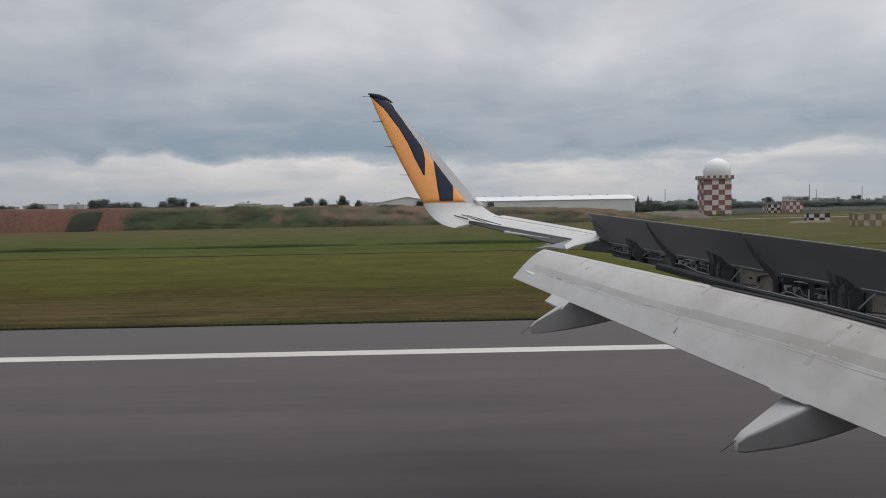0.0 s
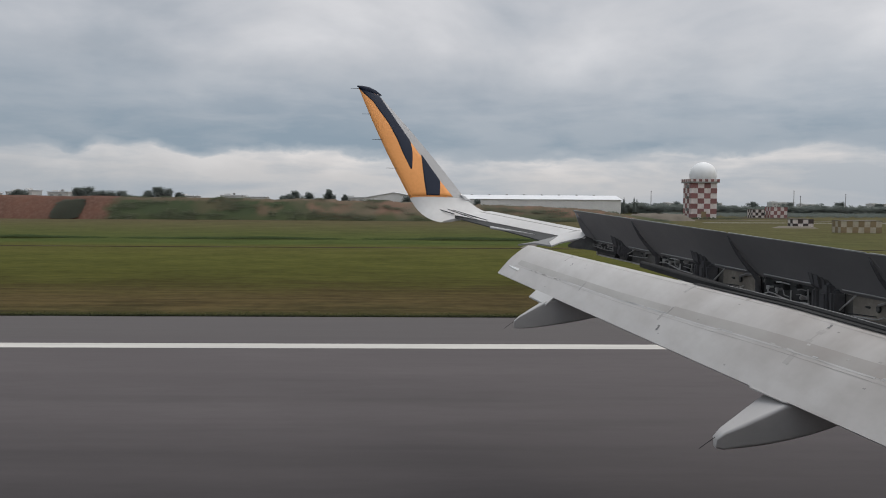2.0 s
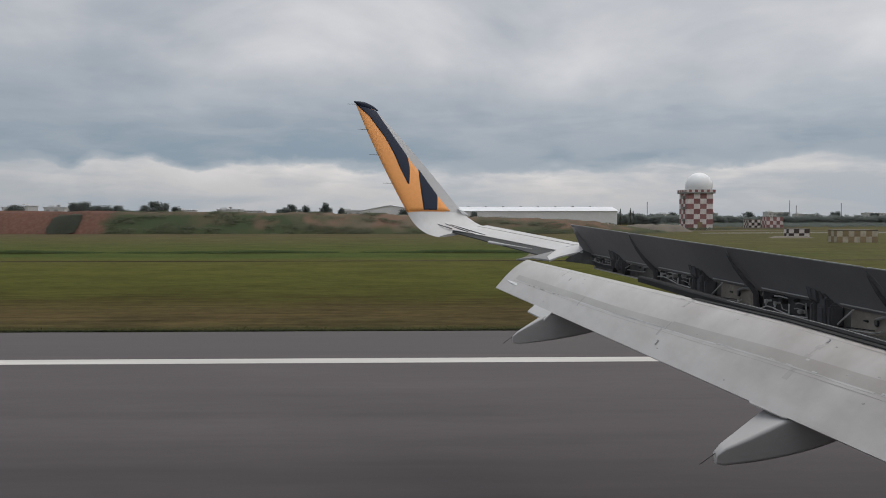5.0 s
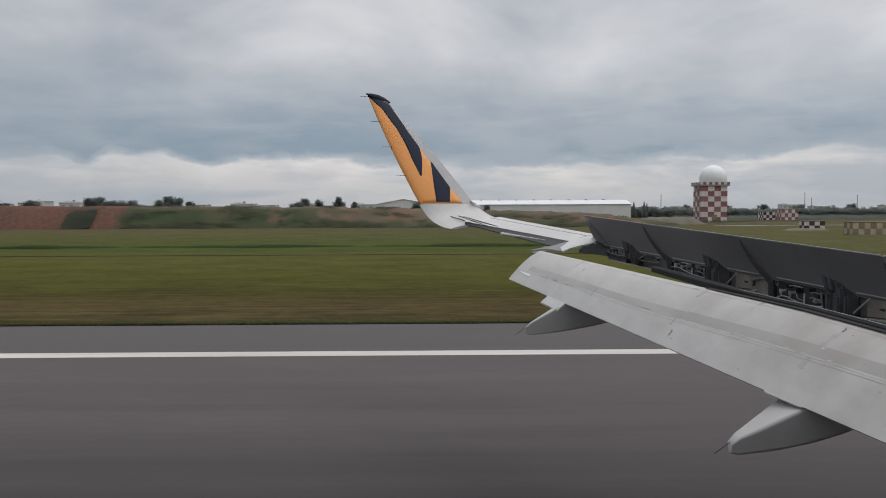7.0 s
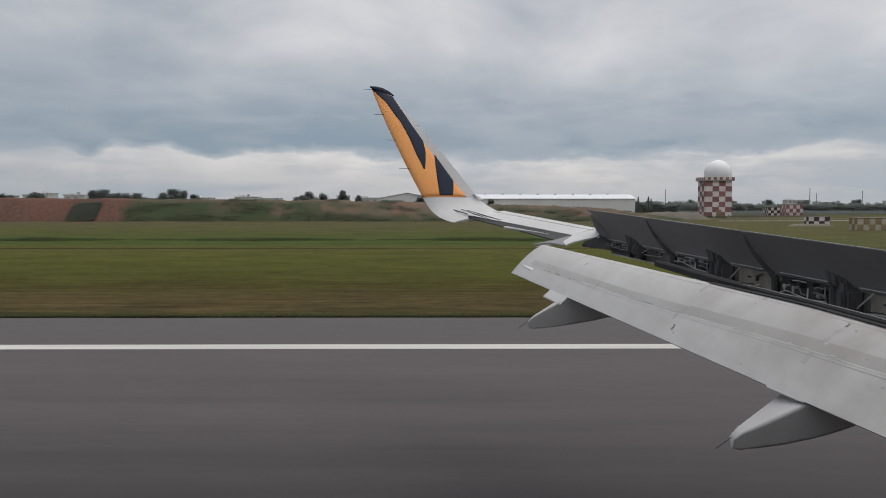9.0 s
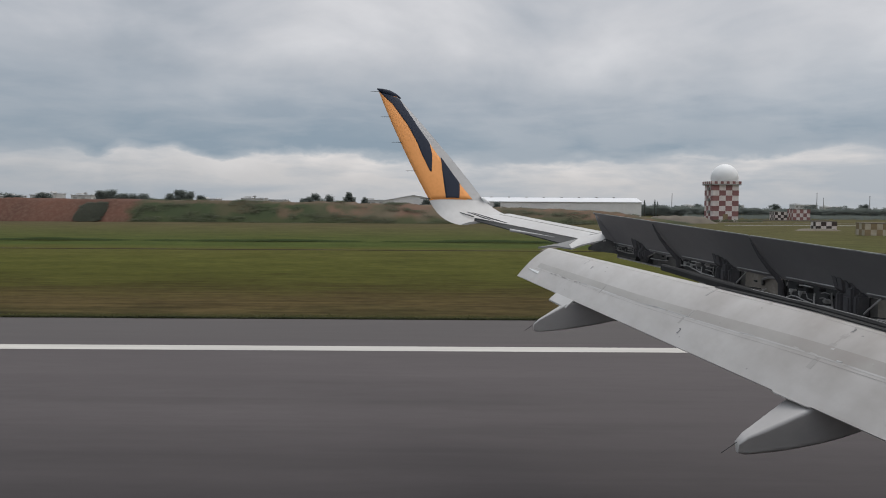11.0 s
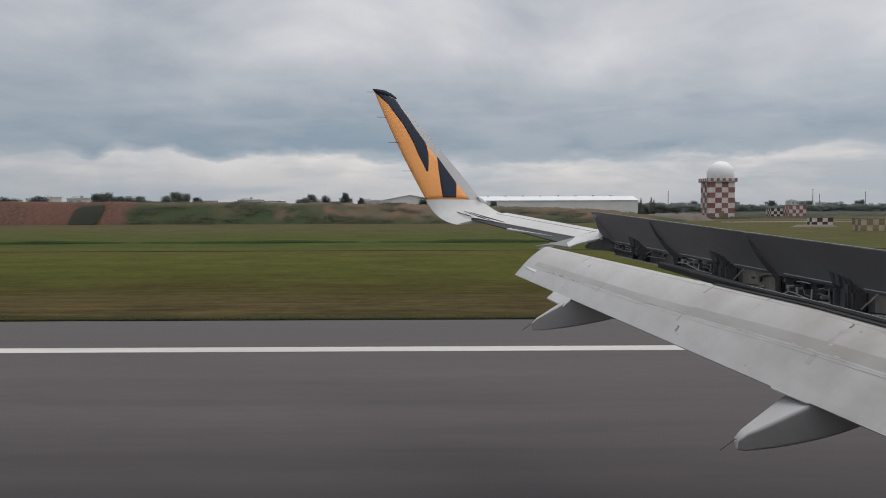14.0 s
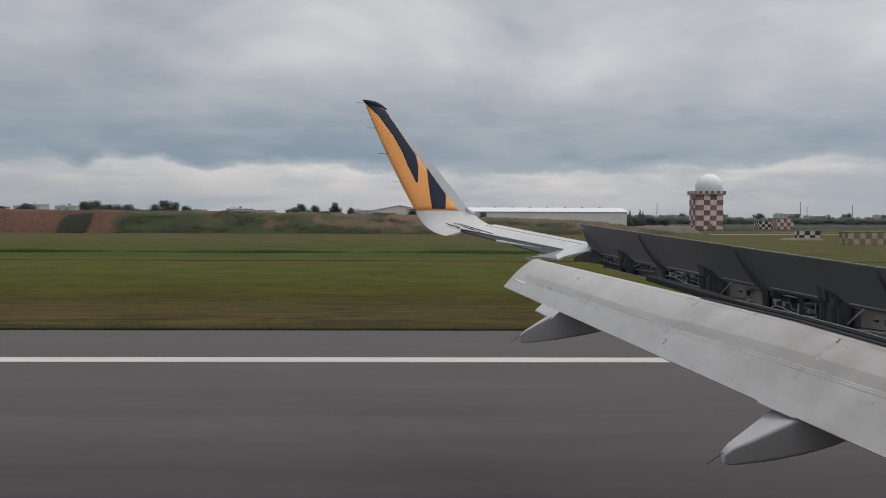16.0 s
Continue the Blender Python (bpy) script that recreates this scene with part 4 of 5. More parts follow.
def main_gear():
    """Port main gear leg, which stands on the runway out of the eye's view."""
    gx, gy = 4.6, 1.7
    s = bmesh.new()
    rod(s, (gx, gy, 0.55), (gx + 0.05, gy, 1.7), 0.10, 12)
    rod(s, (gx + 0.05, gy, 1.7), (gx + 0.1, gy, 3.2), 0.15, 12)
    rod(s, (gx, gy - 0.5, 0.58), (gx, gy + 0.5, 0.58), 0.07, 10)
    rod(s, (gx + 0.08, gy, 2.4), (gx + 0.1, gy - 1.4, 2.9), 0.06, 8)
    leg = wpart("landing_gear", s, M_fair, label="grey main landing gear leg")
    for q in (-0.46, 0.46):
        s = bmesh.new()
        rings = []
        for w, r in ((-0.2, 0.40), (-0.17, 0.50), (-0.08, 0.56), (0.08, 0.56), (0.17, 0.50), (0.2, 0.40), (0.12, 0.26), (-0.12, 0.26)):
            rings.append([Vector((gx + r * math.cos(k * math.tau / 28), gy + q + w, 0.59 + r * math.sin(k * math.tau / 28))) for k in range(28)])
        loft(s, rings, cap=True)
        wpart("tyre", s, M_black, leg, smooth=False)
        s = bmesh.new()
        rod(s, (gx, gy + q - 0.13, 0.59), (gx, gy + q + 0.13, 0.59), 0.27, 20)
        wpart("rim", s, M_steel, leg)


main_gear()


def lip_rise(Y):
    """The cove's lip climbs towards its outboard end."""
    return float(np.interp(Y, (7.0, 8.0, 8.8, 9.1), (0.0, 0.02, 0.052, 0.058)))


def wing_box():
    """Main box ahead of the flap, with the open cove behind its rear spar."""
    bm = bmesh.new()
    rings = []
    for Y in np.linspace(-0.6, 11.55, 25):
        t, h = spoiler_line(Y)
        ch = lerp(3.6, 1.75, (Y - 1.2) / 10.35)
        th = lerp(0.55, 0.16, (Y - 1.2) / 10.35)
        rings.append([Vector((h.x + 0.02, Y, h.z - 0.02)), Vector((h.x + ch * 0.35, Y, h.z + 0.07)), Vector((h.x + ch * 0.75, Y, h.z + 0.03)), Vector((h.x + ch * 0.97, Y, h.z - 0.10)),
                      Vector((h.x + ch, Y, h.z - 0.20)), Vector((h.x + ch * 0.9, Y, h.z - 0.20 - th * 0.4)), Vector((h.x + ch * 0.4, Y, h.z - 0.1 - th)), Vector((h.x + 0.02, Y, h.z - min(0.12 + th, cove_depth(Y) + 0.02)))])
    loft(bm, rings)
    wpart("wing_box", bm, M_white)
    # rear spar web
    bm = bmesh.new()
    rings = []
    for Y in np.linspace(-0.5, 11.5, 25):
        t, h = spoiler_line(Y)
        w = cove_depth(Y)
        rings.append([Vector((h.x + 0.012, Y, h.z - 0.03)), Vector((h.x + 0.016, Y, h.z - 0.03)), Vector((h.x + 0.016, Y, h.z - w)), Vector((h.x + 0.012, Y, h.z - w))])
    loft(bm, rings)
    wpart("rear_spar", bm, M_spar)
    # lower skin lip behind the spar
    bm = bmesh.new()
    rings = []
    for Y in np.linspace(0.5, 8.82, 24):
        p = crest(Y) + Vector((0.07, 0, lerp(-0.045, -0.02, (Y - 0.5) / 8.25) + lip_rise(Y)))
        rings.append([p, p + Vector((0.0, 0, 0.046)), p + Vector((0.012, 0, 0.058)), p + Vector((0.03, 0, 0.062)), p + Vector((0.45, 0, -0.04)), p + Vector((0.45, 0, -0.08))])
    loft(bm, rings)
    wpart("cove_lip", bm, M_lip)
    # thin bright pipe along the lip, carried on as the lip edge's painted highlight
    rng = random.Random(4)
    s = bmesh.new()
    pts = [crest(Y) + Vector((0.09, 0, lerp(0.017, 0.042, (Y - 0.5) / 8.25) + rng.uniform(-0.003, 0.003))) for Y in np.linspace(0.6, 7.66, 36)]
    wpart("lip_pipe_highlight", polyline(s, pts, 0.0045), M_pipe)
    # added dark strip in place of the shadowed gap between lip and flap
    s = bmesh.new()
    loft(s, [[crest(Y) + Vector((dx, 0, dz)) for dx, dz in ((-0.005 * k, 0.004 + 0.002 * k), (-0.003 * k, 0.004 + 0.007 * k), (0.05, 0.012), (0.05, -0.01))] for Y, k in [(Y, min(1.0, (7.76 - Y) / 0.8)) for Y in np.linspace(0.5, 7.75, 30)]])
    wpart("lip_gap_shadow", s, M_lip)
    for a, b in zip(SPOILER_CUTS, SPOILER_CUTS[1:]):
        cove_panel(a, b, b == SPOILER_CUTS[-1], rng)


def cove_panel(a, b, last, rng):
    """What sits on the rear spar behind one spoiler: pipework outboard of the actuator, an access plate inboard of it."""
    p = b - a

    def at(k, drop, dx=0.04):
        Y = b - k * p
        h = spoiler_line(Y)[1]
        return Vector((h.x - dx, Y, h.z - drop * (cove_depth(Y) / 0.37)))

    def pipe(name, pts, r, material, dx=0.05):
        s = bmesh.new()
        q = [at(k, d, dx + w) for (k, d), w in zip(pts, (0.0, 0.006, -0.004, 0.005, 0.0, 0.004, 0.0, 0.0))]
        polyline(s, q, r)
        wpart(name, s, material)

    light = M_steel if not last else M_pipe
    # flat panel behind the pipework; the recess's shade is put into its dark colour
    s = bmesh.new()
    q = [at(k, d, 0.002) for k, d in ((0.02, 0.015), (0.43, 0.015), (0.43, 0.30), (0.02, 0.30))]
    wpart("recess_shade_panel", loft(s, [q, [v + Vector((0.010, 0, 0)) for v in q]]), M_recess_shade)
    # run along the foot, rising over a bracket, with a riser and upper branch
    pipe("bent_pipe", ((0.03, 0.186), (0.09, 0.144), (0.134, 0.150), (0.165, 0.158), (0.27, 0.185), (0.40, 0.168)), 0.0065, light)
    pipe("bent_pipe", ((0.146, 0.039), (0.19, 0.030), (0.246, 0.036)), 0.006, light)
    pipe("riser_pipe", ((0.262, 0.083), (0.264, 0.180)), 0.007, light)
    pipe("riser_pipe", ((0.385, 0.045), (0.392, 0.10), (0.391, 0.166)), 0.008, M_pipe)
    pipe("bent_pipe", ((0.31, 0.07), (0.34, 0.055), (0.37, 0.062)), 0.005, M_pipe)
    pipe("bent_pipe", ((0.30, 0.115), (0.33, 0.105), (0.375, 0.118), (0.38, 0.14)), 0.005, M_pipe)
    pipe("bent_pipe", ((0.05, 0.03), (0.052, 0.065)), 0.006, M_pipe)
    pipe("bent_pipe", ((0.20, 0.10), (0.215, 0.14), (0.245, 0.15)), 0.005, M_pipe)
    for k, d in ((0.088, 0.101), (0.16, 0.104)):
        s = bmesh.new()
        c = at(k, d, 0.06)
        rod(s, c + Vector((0, 0, 0.016)), c - Vector((0, 0, 0.016)), 0.017, 8)
        rod(s, c - Vector((0, 0, 0.016)), c - Vector((0, 0, 0.035)), 0.010, 8)
        rod(s, c, c + Vector((0.05, 0, 0.005)), 0.011, 8)
        wpart("pipe_union", s, light)
    for k, d, w, hh in ((0.20, 0.07, 0.045, 0.05), (0.33, 0.135, 0.06, 0.035), (0.295, 0.045, 0.04, 0.03), (0.12, 0.05, 0.05, 0.03), (0.36, 0.09, 0.03, 0.03)):
        s = bmesh.new()
        c = at(k, d, 0.0)
        box(s, c.x - 0.05, c.x + 0.02, c.y - w / 2, c.y + w / 2, c.z - hh / 2, c.z + hh / 2, bevel=0.008)
        wpart("valve_block", s, rng.choice((M_cove, M_pipe, M_lip)))
    # stay beside the actuator, tan plate with its holes, angle rods at the foot
    pipe("stay", ((0.599, 0.170), (0.709, 0.014)), 0.0075, light)
    s = bmesh.new()
    plate = [at(k, d, 0.004) for k, d in ((0.655, 0.02), (0.955, 0.02), (0.955, 0.24), (0.655, 0.24))]
    loft(s, [plate, [q + Vector((0.014, 0, 0)) for q in plate]])
    pl = wpart("access_plate", s, M_plate if not last else M_spar)
    s = bmesh.new()
    c = at(0.813, 0.093, 0.002)
    rod(s, c, c - Vector((0.012, 0, 0)), 0.030, 14)
    wpart("access_hole", s, M_black, pl)
    s = bmesh.new()
    rod(s, c - Vector((0.011, 0, 0)), c - Vector((0.016, 0, 0)), 0.019, 12)
    wpart("hole_cover", s, M_spar, pl)
    s = bmesh.new()
    c = at(0.745, 0.096, 0.0)
    box(s, c.x - 0.012, c.x + 0.004, c.y - 0.035, c.y + 0.035, c.z - 0.009, c.z + 0.009, bevel=0.004)
    wpart("slot", s, M_black, pl)
    pipe("bracket_arm", ((0.826, 0.062), (0.88, 0.030), (0.945, 0.018)), 0.012, M_pipe, 0.03)
    pipe("angle_rod", ((0.645, 0.190), (0.74, 0.178), (0.844, 0.168), (0.89, 0.138)), 0.0065, light, 0.06)
    pipe("angle_rod", ((0.66, 0.172), (0.74, 0.160), (0.83, 0.150)), 0.005, M_black, 0.05)
    for k in (0.425, 0.60, 0.975) if last else (0.0, 0.425, 0.60, 0.975):
        s = bmesh.new()
        q = [at(k, 0.02, -0.005), at(k, 0.36, -0.005), at(k, 0.34, 0.06), at(k, 0.12, 0.02)]
        loft(s, [q, [v + Vector((0, 0.014, 0)) for v in q]])
        wpart("cove_rib", s, M_lip)


wing_box()


def bez(p0, p1, p2, t):
    return p0 * (1 - t) ** 2 + p1 * (2 * t * (1 - t)) + p2 * t ** 2


A0, A1 = Vector((1.738, 11.75, 3.773)), Vector((0.425, 14.35, 3.985))
F0, F1 = Vector((2.09, 11.75, 3.862)), Vector((0.995, 14.35, 4.055))
D0, D1 = Vector((1.53, 11.75, 3.702)), Vector((0.415, 14.35, 3.946))
B_TE, B_LE = Vector((0.185, 14.40, 3.860)), Vector((1.04, 14.40, 4.015))
G_TE, G_LE = Vector((-0.268, 15.1, 4.26)), Vector((0.61, 15.1, 4.26))
T_TE, T_LE = Vector((-1.324, 16.2, 6.287)), Vector((-0.955, 16.15, 6.15))


def wl_edges(v):
    """Trailing and leading edge of the winglet's straight part: v from 0 at its foot to 1 at its tip."""
    t, l = G_TE.lerp(T_TE, v), G_LE.lerp(T_LE, v)
    t.x -= 0.075 * (1 - v) + 0.15 * v * (1 - v)
    l.x += 0.15 * v * (1 - v)
    return t, l


def wl_point(u, v, n=0.0):
    t, l = wl_edges(v)
    d = l - t
    span = (T_TE - G_TE).normalized()
    nrm = d.cross(span).normalized()
    if nrm.y > 0:
        nrm = -nrm
    th = 0.055 * d.length * math.sin(math.pi * min(1, max(0, u)) ** 0.65)
    return t + d * u + nrm * (th + n)


def airfoil(t, l, nrm, k, n=9):
    d = l - t
    ring = [t + d * (i / n) + nrm * (k * d.length * math.sin(math.pi * (i / n) ** 0.65)) for i in range(n + 1)]
    ring += [t + d * (i / n) - nrm * (k * d.length * math.sin(math.pi * (i / n) ** 0.65)) for i in range(n - 1, 0, -1)]
    return ring


def outer_wing():
    bm = bmesh.new()
    rings = []
    for s in np.linspace(0, 1, 10):
        a, f = A0.lerp(A1, s), F0.lerp(F1, s)
        w = lerp(0.12, 0.7, min(1, 2 * s))
        rings.append([a, lerp(a, f, 0.5) + Vector((0, 0, 0.006)), f, f + Vector((0.05, 0, -0.03)), f + Vector((0.45 * w, 0, -0.13)), f + Vector((0.52 * w, 0, -0.17)), f + Vector((0.3 * w, 0, -0.24)), a + Vector((0.10, 0, -0.04 * w))])
    loft(bm, rings)
    ow = wpart("outer_wing", bm, M_white, label="white outer wing panel ahead of the aileron")
    s = bmesh.new()
    rod(s, lerp(A0, F0, 0.72) + Vector((0, 0, 0.003)), lerp(A1, F1, 0.72) + Vector((0, 0, 0.003)), 0.006, 6)
    wpart("panel_joint", s, M_seam, ow)
    bm = bmesh.new()
    rings = []
    e0 = wl_edges(0.0)
    for s in np.linspace(0.0, 1, 12):
        t = bez(B_TE, Vector((-0.17, 14.92, 3.90)), e0[0], s)
        l = bez(B_LE, Vector((0.86, 14.9, 4.03)), e0[1], s)
        span = Vector((0, lerp(1, 0.48, s), lerp(0.06, 0.9, s)))
        nrm = (l - t).cross(span).normalized()
        nrm = -nrm if nrm.y > 0 else nrm
        rings.append(airfoil(t, l, nrm, lerp(0.025, 0.05, s), 14))
    loft(bm, rings)
    bl = wpart("winglet_root", bm, M_white, label="white curved winglet root")
    for f in bl.data.polygons:
        f.use_smooth = True
    bl.data.set_sharp_from_angle(angle=radians(40))
    for a, b in (((0.14, 14.9, 4.075), (0.41, 14.56, 3.995)), ((0.276, 14.95, 4.085), (0.745, 13.73, 3.926)), ((0.40, 14.7, 4.06), (0.90, 13.5, 3.92))):
        s = bmesh.new()
        rod(s, a, b, 0.006, 6, 0.010)
        wpart("panel_gap", s, M_black, bl)
    # aileron, hanging a little behind the fixed wing
    bm = bmesh.new()
    rings = []
    for s in np.linspace(0, 1, 6):
        a, d = A0.lerp(A1, s), D0.lerp(D1, s)
        rings.append([a + Vector((-0.004, 0, -0.006)), d, d + Vector((0, 0, -0.015)), a + Vector((0.0, 0, -0.03))])
    loft(bm, rings)
    ai = wpart("aileron", bm, M_aileron, label="dark grey aileron behind the outer wing")
    s = bmesh.new()
    rod(s, (0.888, 12.55, 3.846), (1.45, 11.95, 3.776), 0.022, 8, 0.004)
    rod(s, (0.888, 12.55, 3.846), (1.08, 12.42, 3.80), 0.012, 8, 0.004)
    wpart("hinge_fairing", s, M_white, ai)
    # fixed panel between aileron and flap
    for name, material, xy in (("fixed_panel", M_white, ((1.735, 11.765), (2.085, 11.765), (2.089, 11.70), (2.066, 11.459), (1.881, 11.464), (1.729, 11.448), (1.609, 11.39), (1.597, 11.55), (1.735, 11.70))),
                               ("shroud_panel", M_shroud, ((1.592, 11.552), (1.604, 11.395), (1.416, 11.61), (1.20, 11.685), (1.45, 11.665), (1.728, 11.705)))):
        bm = bmesh.new()
        c = [Vector((x, y, 3.853 + 0.206 * (x - 2.08) + 0.28 * (y - 11.75))) for x, y in xy]
        loft(bm, [c, [p + Vector((0, 0, -0.02)) for p in c]])
        wpart(name, bm, material)
    bm = bmesh.new()
    loft(bm, [[Vector((x, y, z)) for x, z in ((1.841, 3.665), (2.08, 3.79), (2.32, 3.70), (2.32, 3.57), (1.842, 3.63))] for y in (11.46, 11.50)])
    wpart("end_rib", bm, M_cove)
    bm = bmesh.new()
    loft(bm, [[Vector((x, y, z)) for x, z in ((1.902, 4.115), (1.985, 3.90), (2.06, 3.785), (2.27, 3.70))] for y in (11.405, 11.425)])
    wpart("end_plate", bm, M_dark)


outer_wing()


def winglet():
    bm = bmesh.new()
    rings = []
    for v in np.linspace(0.0, 1, 14):
        t, l = wl_edges(v)
        nrm = (l - t).cross(T_TE - G_TE).normalized()
        nrm = -nrm if nrm.y > 0 else nrm
        rings.append(airfoil(t, l, nrm, 0.055, 22))
    loft(bm, rings)
    wl = wpart("winglet", bm, M_grey, label="tall swept winglet, orange and navy with grey leading edge")

    # the orange wraps round the trailing edge
    wl.data.materials.append(M_orange)
    for i, f in enumerate(wl.data.polygons):
        k = i % 44
        if i < 13 * 44 and (k + 0.5 if k < 22 else 43.5 - k) / 22 < 0.68:
            f.material_index = 1

    def patch(name, vs, left, right, material, n):
        """A painted field of the inboard face between two edges given as u over v."""
        bm = bmesh.new()
        rings = []
        for v in np.linspace(vs[0], vs[-1], 30):
            a, b = float(np.interp(v, vs, left)), float(np.interp(v, vs, right))
            rings.append([wl_point(lerp(a, b, k / 8), v, n) for k in range(9)] + [wl_point(lerp(b, a, k / 8), v, n - 0.003) for k in range(9)])
        loft(bm, rings)
        wpart(name, bm, material, wl, smooth=True)

    patch("orange_field", (0.006, 0.2, 0.45, 0.7, 0.99), (0.0, 0.0, 0.0, 0.0, 0.0), (0.79, 0.75, 0.73, 0.74, 0.9), M_orange, 0.005)
    patch("navy_stripe", (0.245, 0.41, 0.52, 0.69, 0.88, 0.97, 0.985), (0.315, 0.36, 0.42, 0.46, 0.37, 0.06, 0.0), (0.345, 0.60, 0.74, 0.77, 0.86, 0.97, 0.98), M_navy, 0.009)
    patch("navy_foot", (0.012, 0.15, 0.27, 0.39), (0.315, 0.455, 0.595, 0.76), (0.56, 0.765, 0.765, 0.775), M_navy, 0.009)
    # dark cap, hooked forward over the leading edge
    bm = bmesh.new()
    rings = []
    for k in range(17):
        x = lerp(-1.345, -0.897, k / 16)
        top = float(np.interp(x, (-1.345, -1.241, -1.116, -1.001, -0.929, -0.897), (6.318, 6.313, 6.287, 6.230, 6.174, 6.143)))
        low = float(np.interp(x, (-1.345, -1.20, -1.012, -0.96, -0.897), (6.295, 6.20, 6.122, 6.128, 6.137)))
        h = 0.012 + 0.030 * math.sin(math.pi * min(1, 0.08 + 0.9 * k / 16))
        rings.append([Vector((x, 16.2 - h * q - 0.025, lerp(low, top, w))) for q, w in ((1, 0.0), (1.1, 0.5), (0.6, 0.88), (0, 1.0), (-0.6, 0.88), (-1, 0.5), (-1, 0.0))])
    loft(bm, rings)
    wpart("tip_cap", bm, M_navy, wl, smooth=True)
    for v in (0.015, 0.255, 0.51, 0.745, 0.985):
        t, l = wl_edges(v)
        s = bmesh.new()
        rod(s, t + Vector((0.12, -0.02, 0.0)), t + Vector((-0.15, 0, 0.005)), 0.006, 6, 0.003)
        wpart("static_wick", s, M_black, wl)
    s = bmesh.new()
    c = wl_edges(0.0)[1] + Vector((0.02, 0, 0.0))
    loft(s, [[c + Vector((x, y, z)) for x, z in ((-0.10 * k, 0.075 * k), (-0.03 * k, 0.05 * k), (0.08 * k, -0.035 * k), (0.075 * k, -0.055 * k), (-0.02 * k, -0.03 * k))] for y, k in ((-0.045, 0.7), (-0.03, 1.0), (0.03, 1.0), (0.045, 0.7))])
    wpart("position_light", s, M_dome, wl, "white wing-tip position light housing")


winglet()


# ---- far things ----
def hangar(name, x0, x1, y0, y1, eave, ridge, along, label):
    """Sheet-metal shed with a gabled roof; along: the ridge's direction."""
    top = tagged(empty(name, (x0 + x1) / 2, (y0 + y1) / 2), label, "warehouse", "airfield sheds")
    bm = bmesh.new()
    X, Yh = (x1 - x0) / 2, (y1 - y0) / 2
    if along == "x":
        rings = [[(x, -Yh, 0), (x, Yh, 0), (x, Yh, eave), (x, 0, ridge), (x, -Yh, eave)] for x in (-X, X)]
    else:
        rings = [[(-X, y, 0), (X, y, 0), (X, y, eave), (0, y, ridge), (-X, y, eave)] for y in (-Yh, Yh)]
    loft(bm, rings)
    part("wall", bm, M_wall, top)
    for sgn in (-1, 1):
        r = bmesh.new()
        if along == "x":
            loft(r, [[(x, 0, ridge + 0.03), (x, sgn * (Yh + 0.25), eave - 0.03), (x, sgn * (Yh + 0.25), eave + 0.06), (x, 0, ridge + 0.12)] for x in np.linspace(-X - 0.25, X + 0.25, 2)])
        else:
            loft(r, [[(0, y, ridge + 0.03), (sgn * (X + 0.25), y, eave - 0.03), (sgn * (X + 0.25), y, eave + 0.06), (0, y, ridge + 0.12)] for y in np.linspace(-Yh - 0.25, Yh + 0.25, 2)])
        part("roof", r, M_roof, top)
    if along == "x":
        for k in range(int((x1 - x0) / 4.2)):
            v = bmesh.new()
            xx = -X + 2 + k * 4.2
            box(v, xx - 0.25, xx + 0.25, -0.25, 0.25, ridge, ridge + 0.3, bevel=0.05)
            part("roof_vent", v, M_concrete, top)
        v = boxm(X - 0.02, X + 0.04, -1.5, 1.5, 0, 2.6)
        part("door", v, M_dim, top)
        for k in range(int((x1 - x0) / 6)):
            v = boxm(-X + 2 + k * 6, -X + 2.12 + k * 6, -Yh - 0.04, -Yh - 0.01, 0, eave - 0.1)
            part("downpipe", v, M_wall, top)
    return top


hangar("warehouse", 8.2, 44.8, 203, 216, 3.6, 4.5, "x", "long pale metal warehouse with white sheet roof")
hangar("warehouse", -1.0, 7.8, 202, 222, 3.7, 4.7, "y", "pale metal shed with white gabled roof")
hangar("warehouse", -15.2, -1.4, 204, 224, 3.7, 4.95, "y", "wide pale metal shed with white gabled roof")


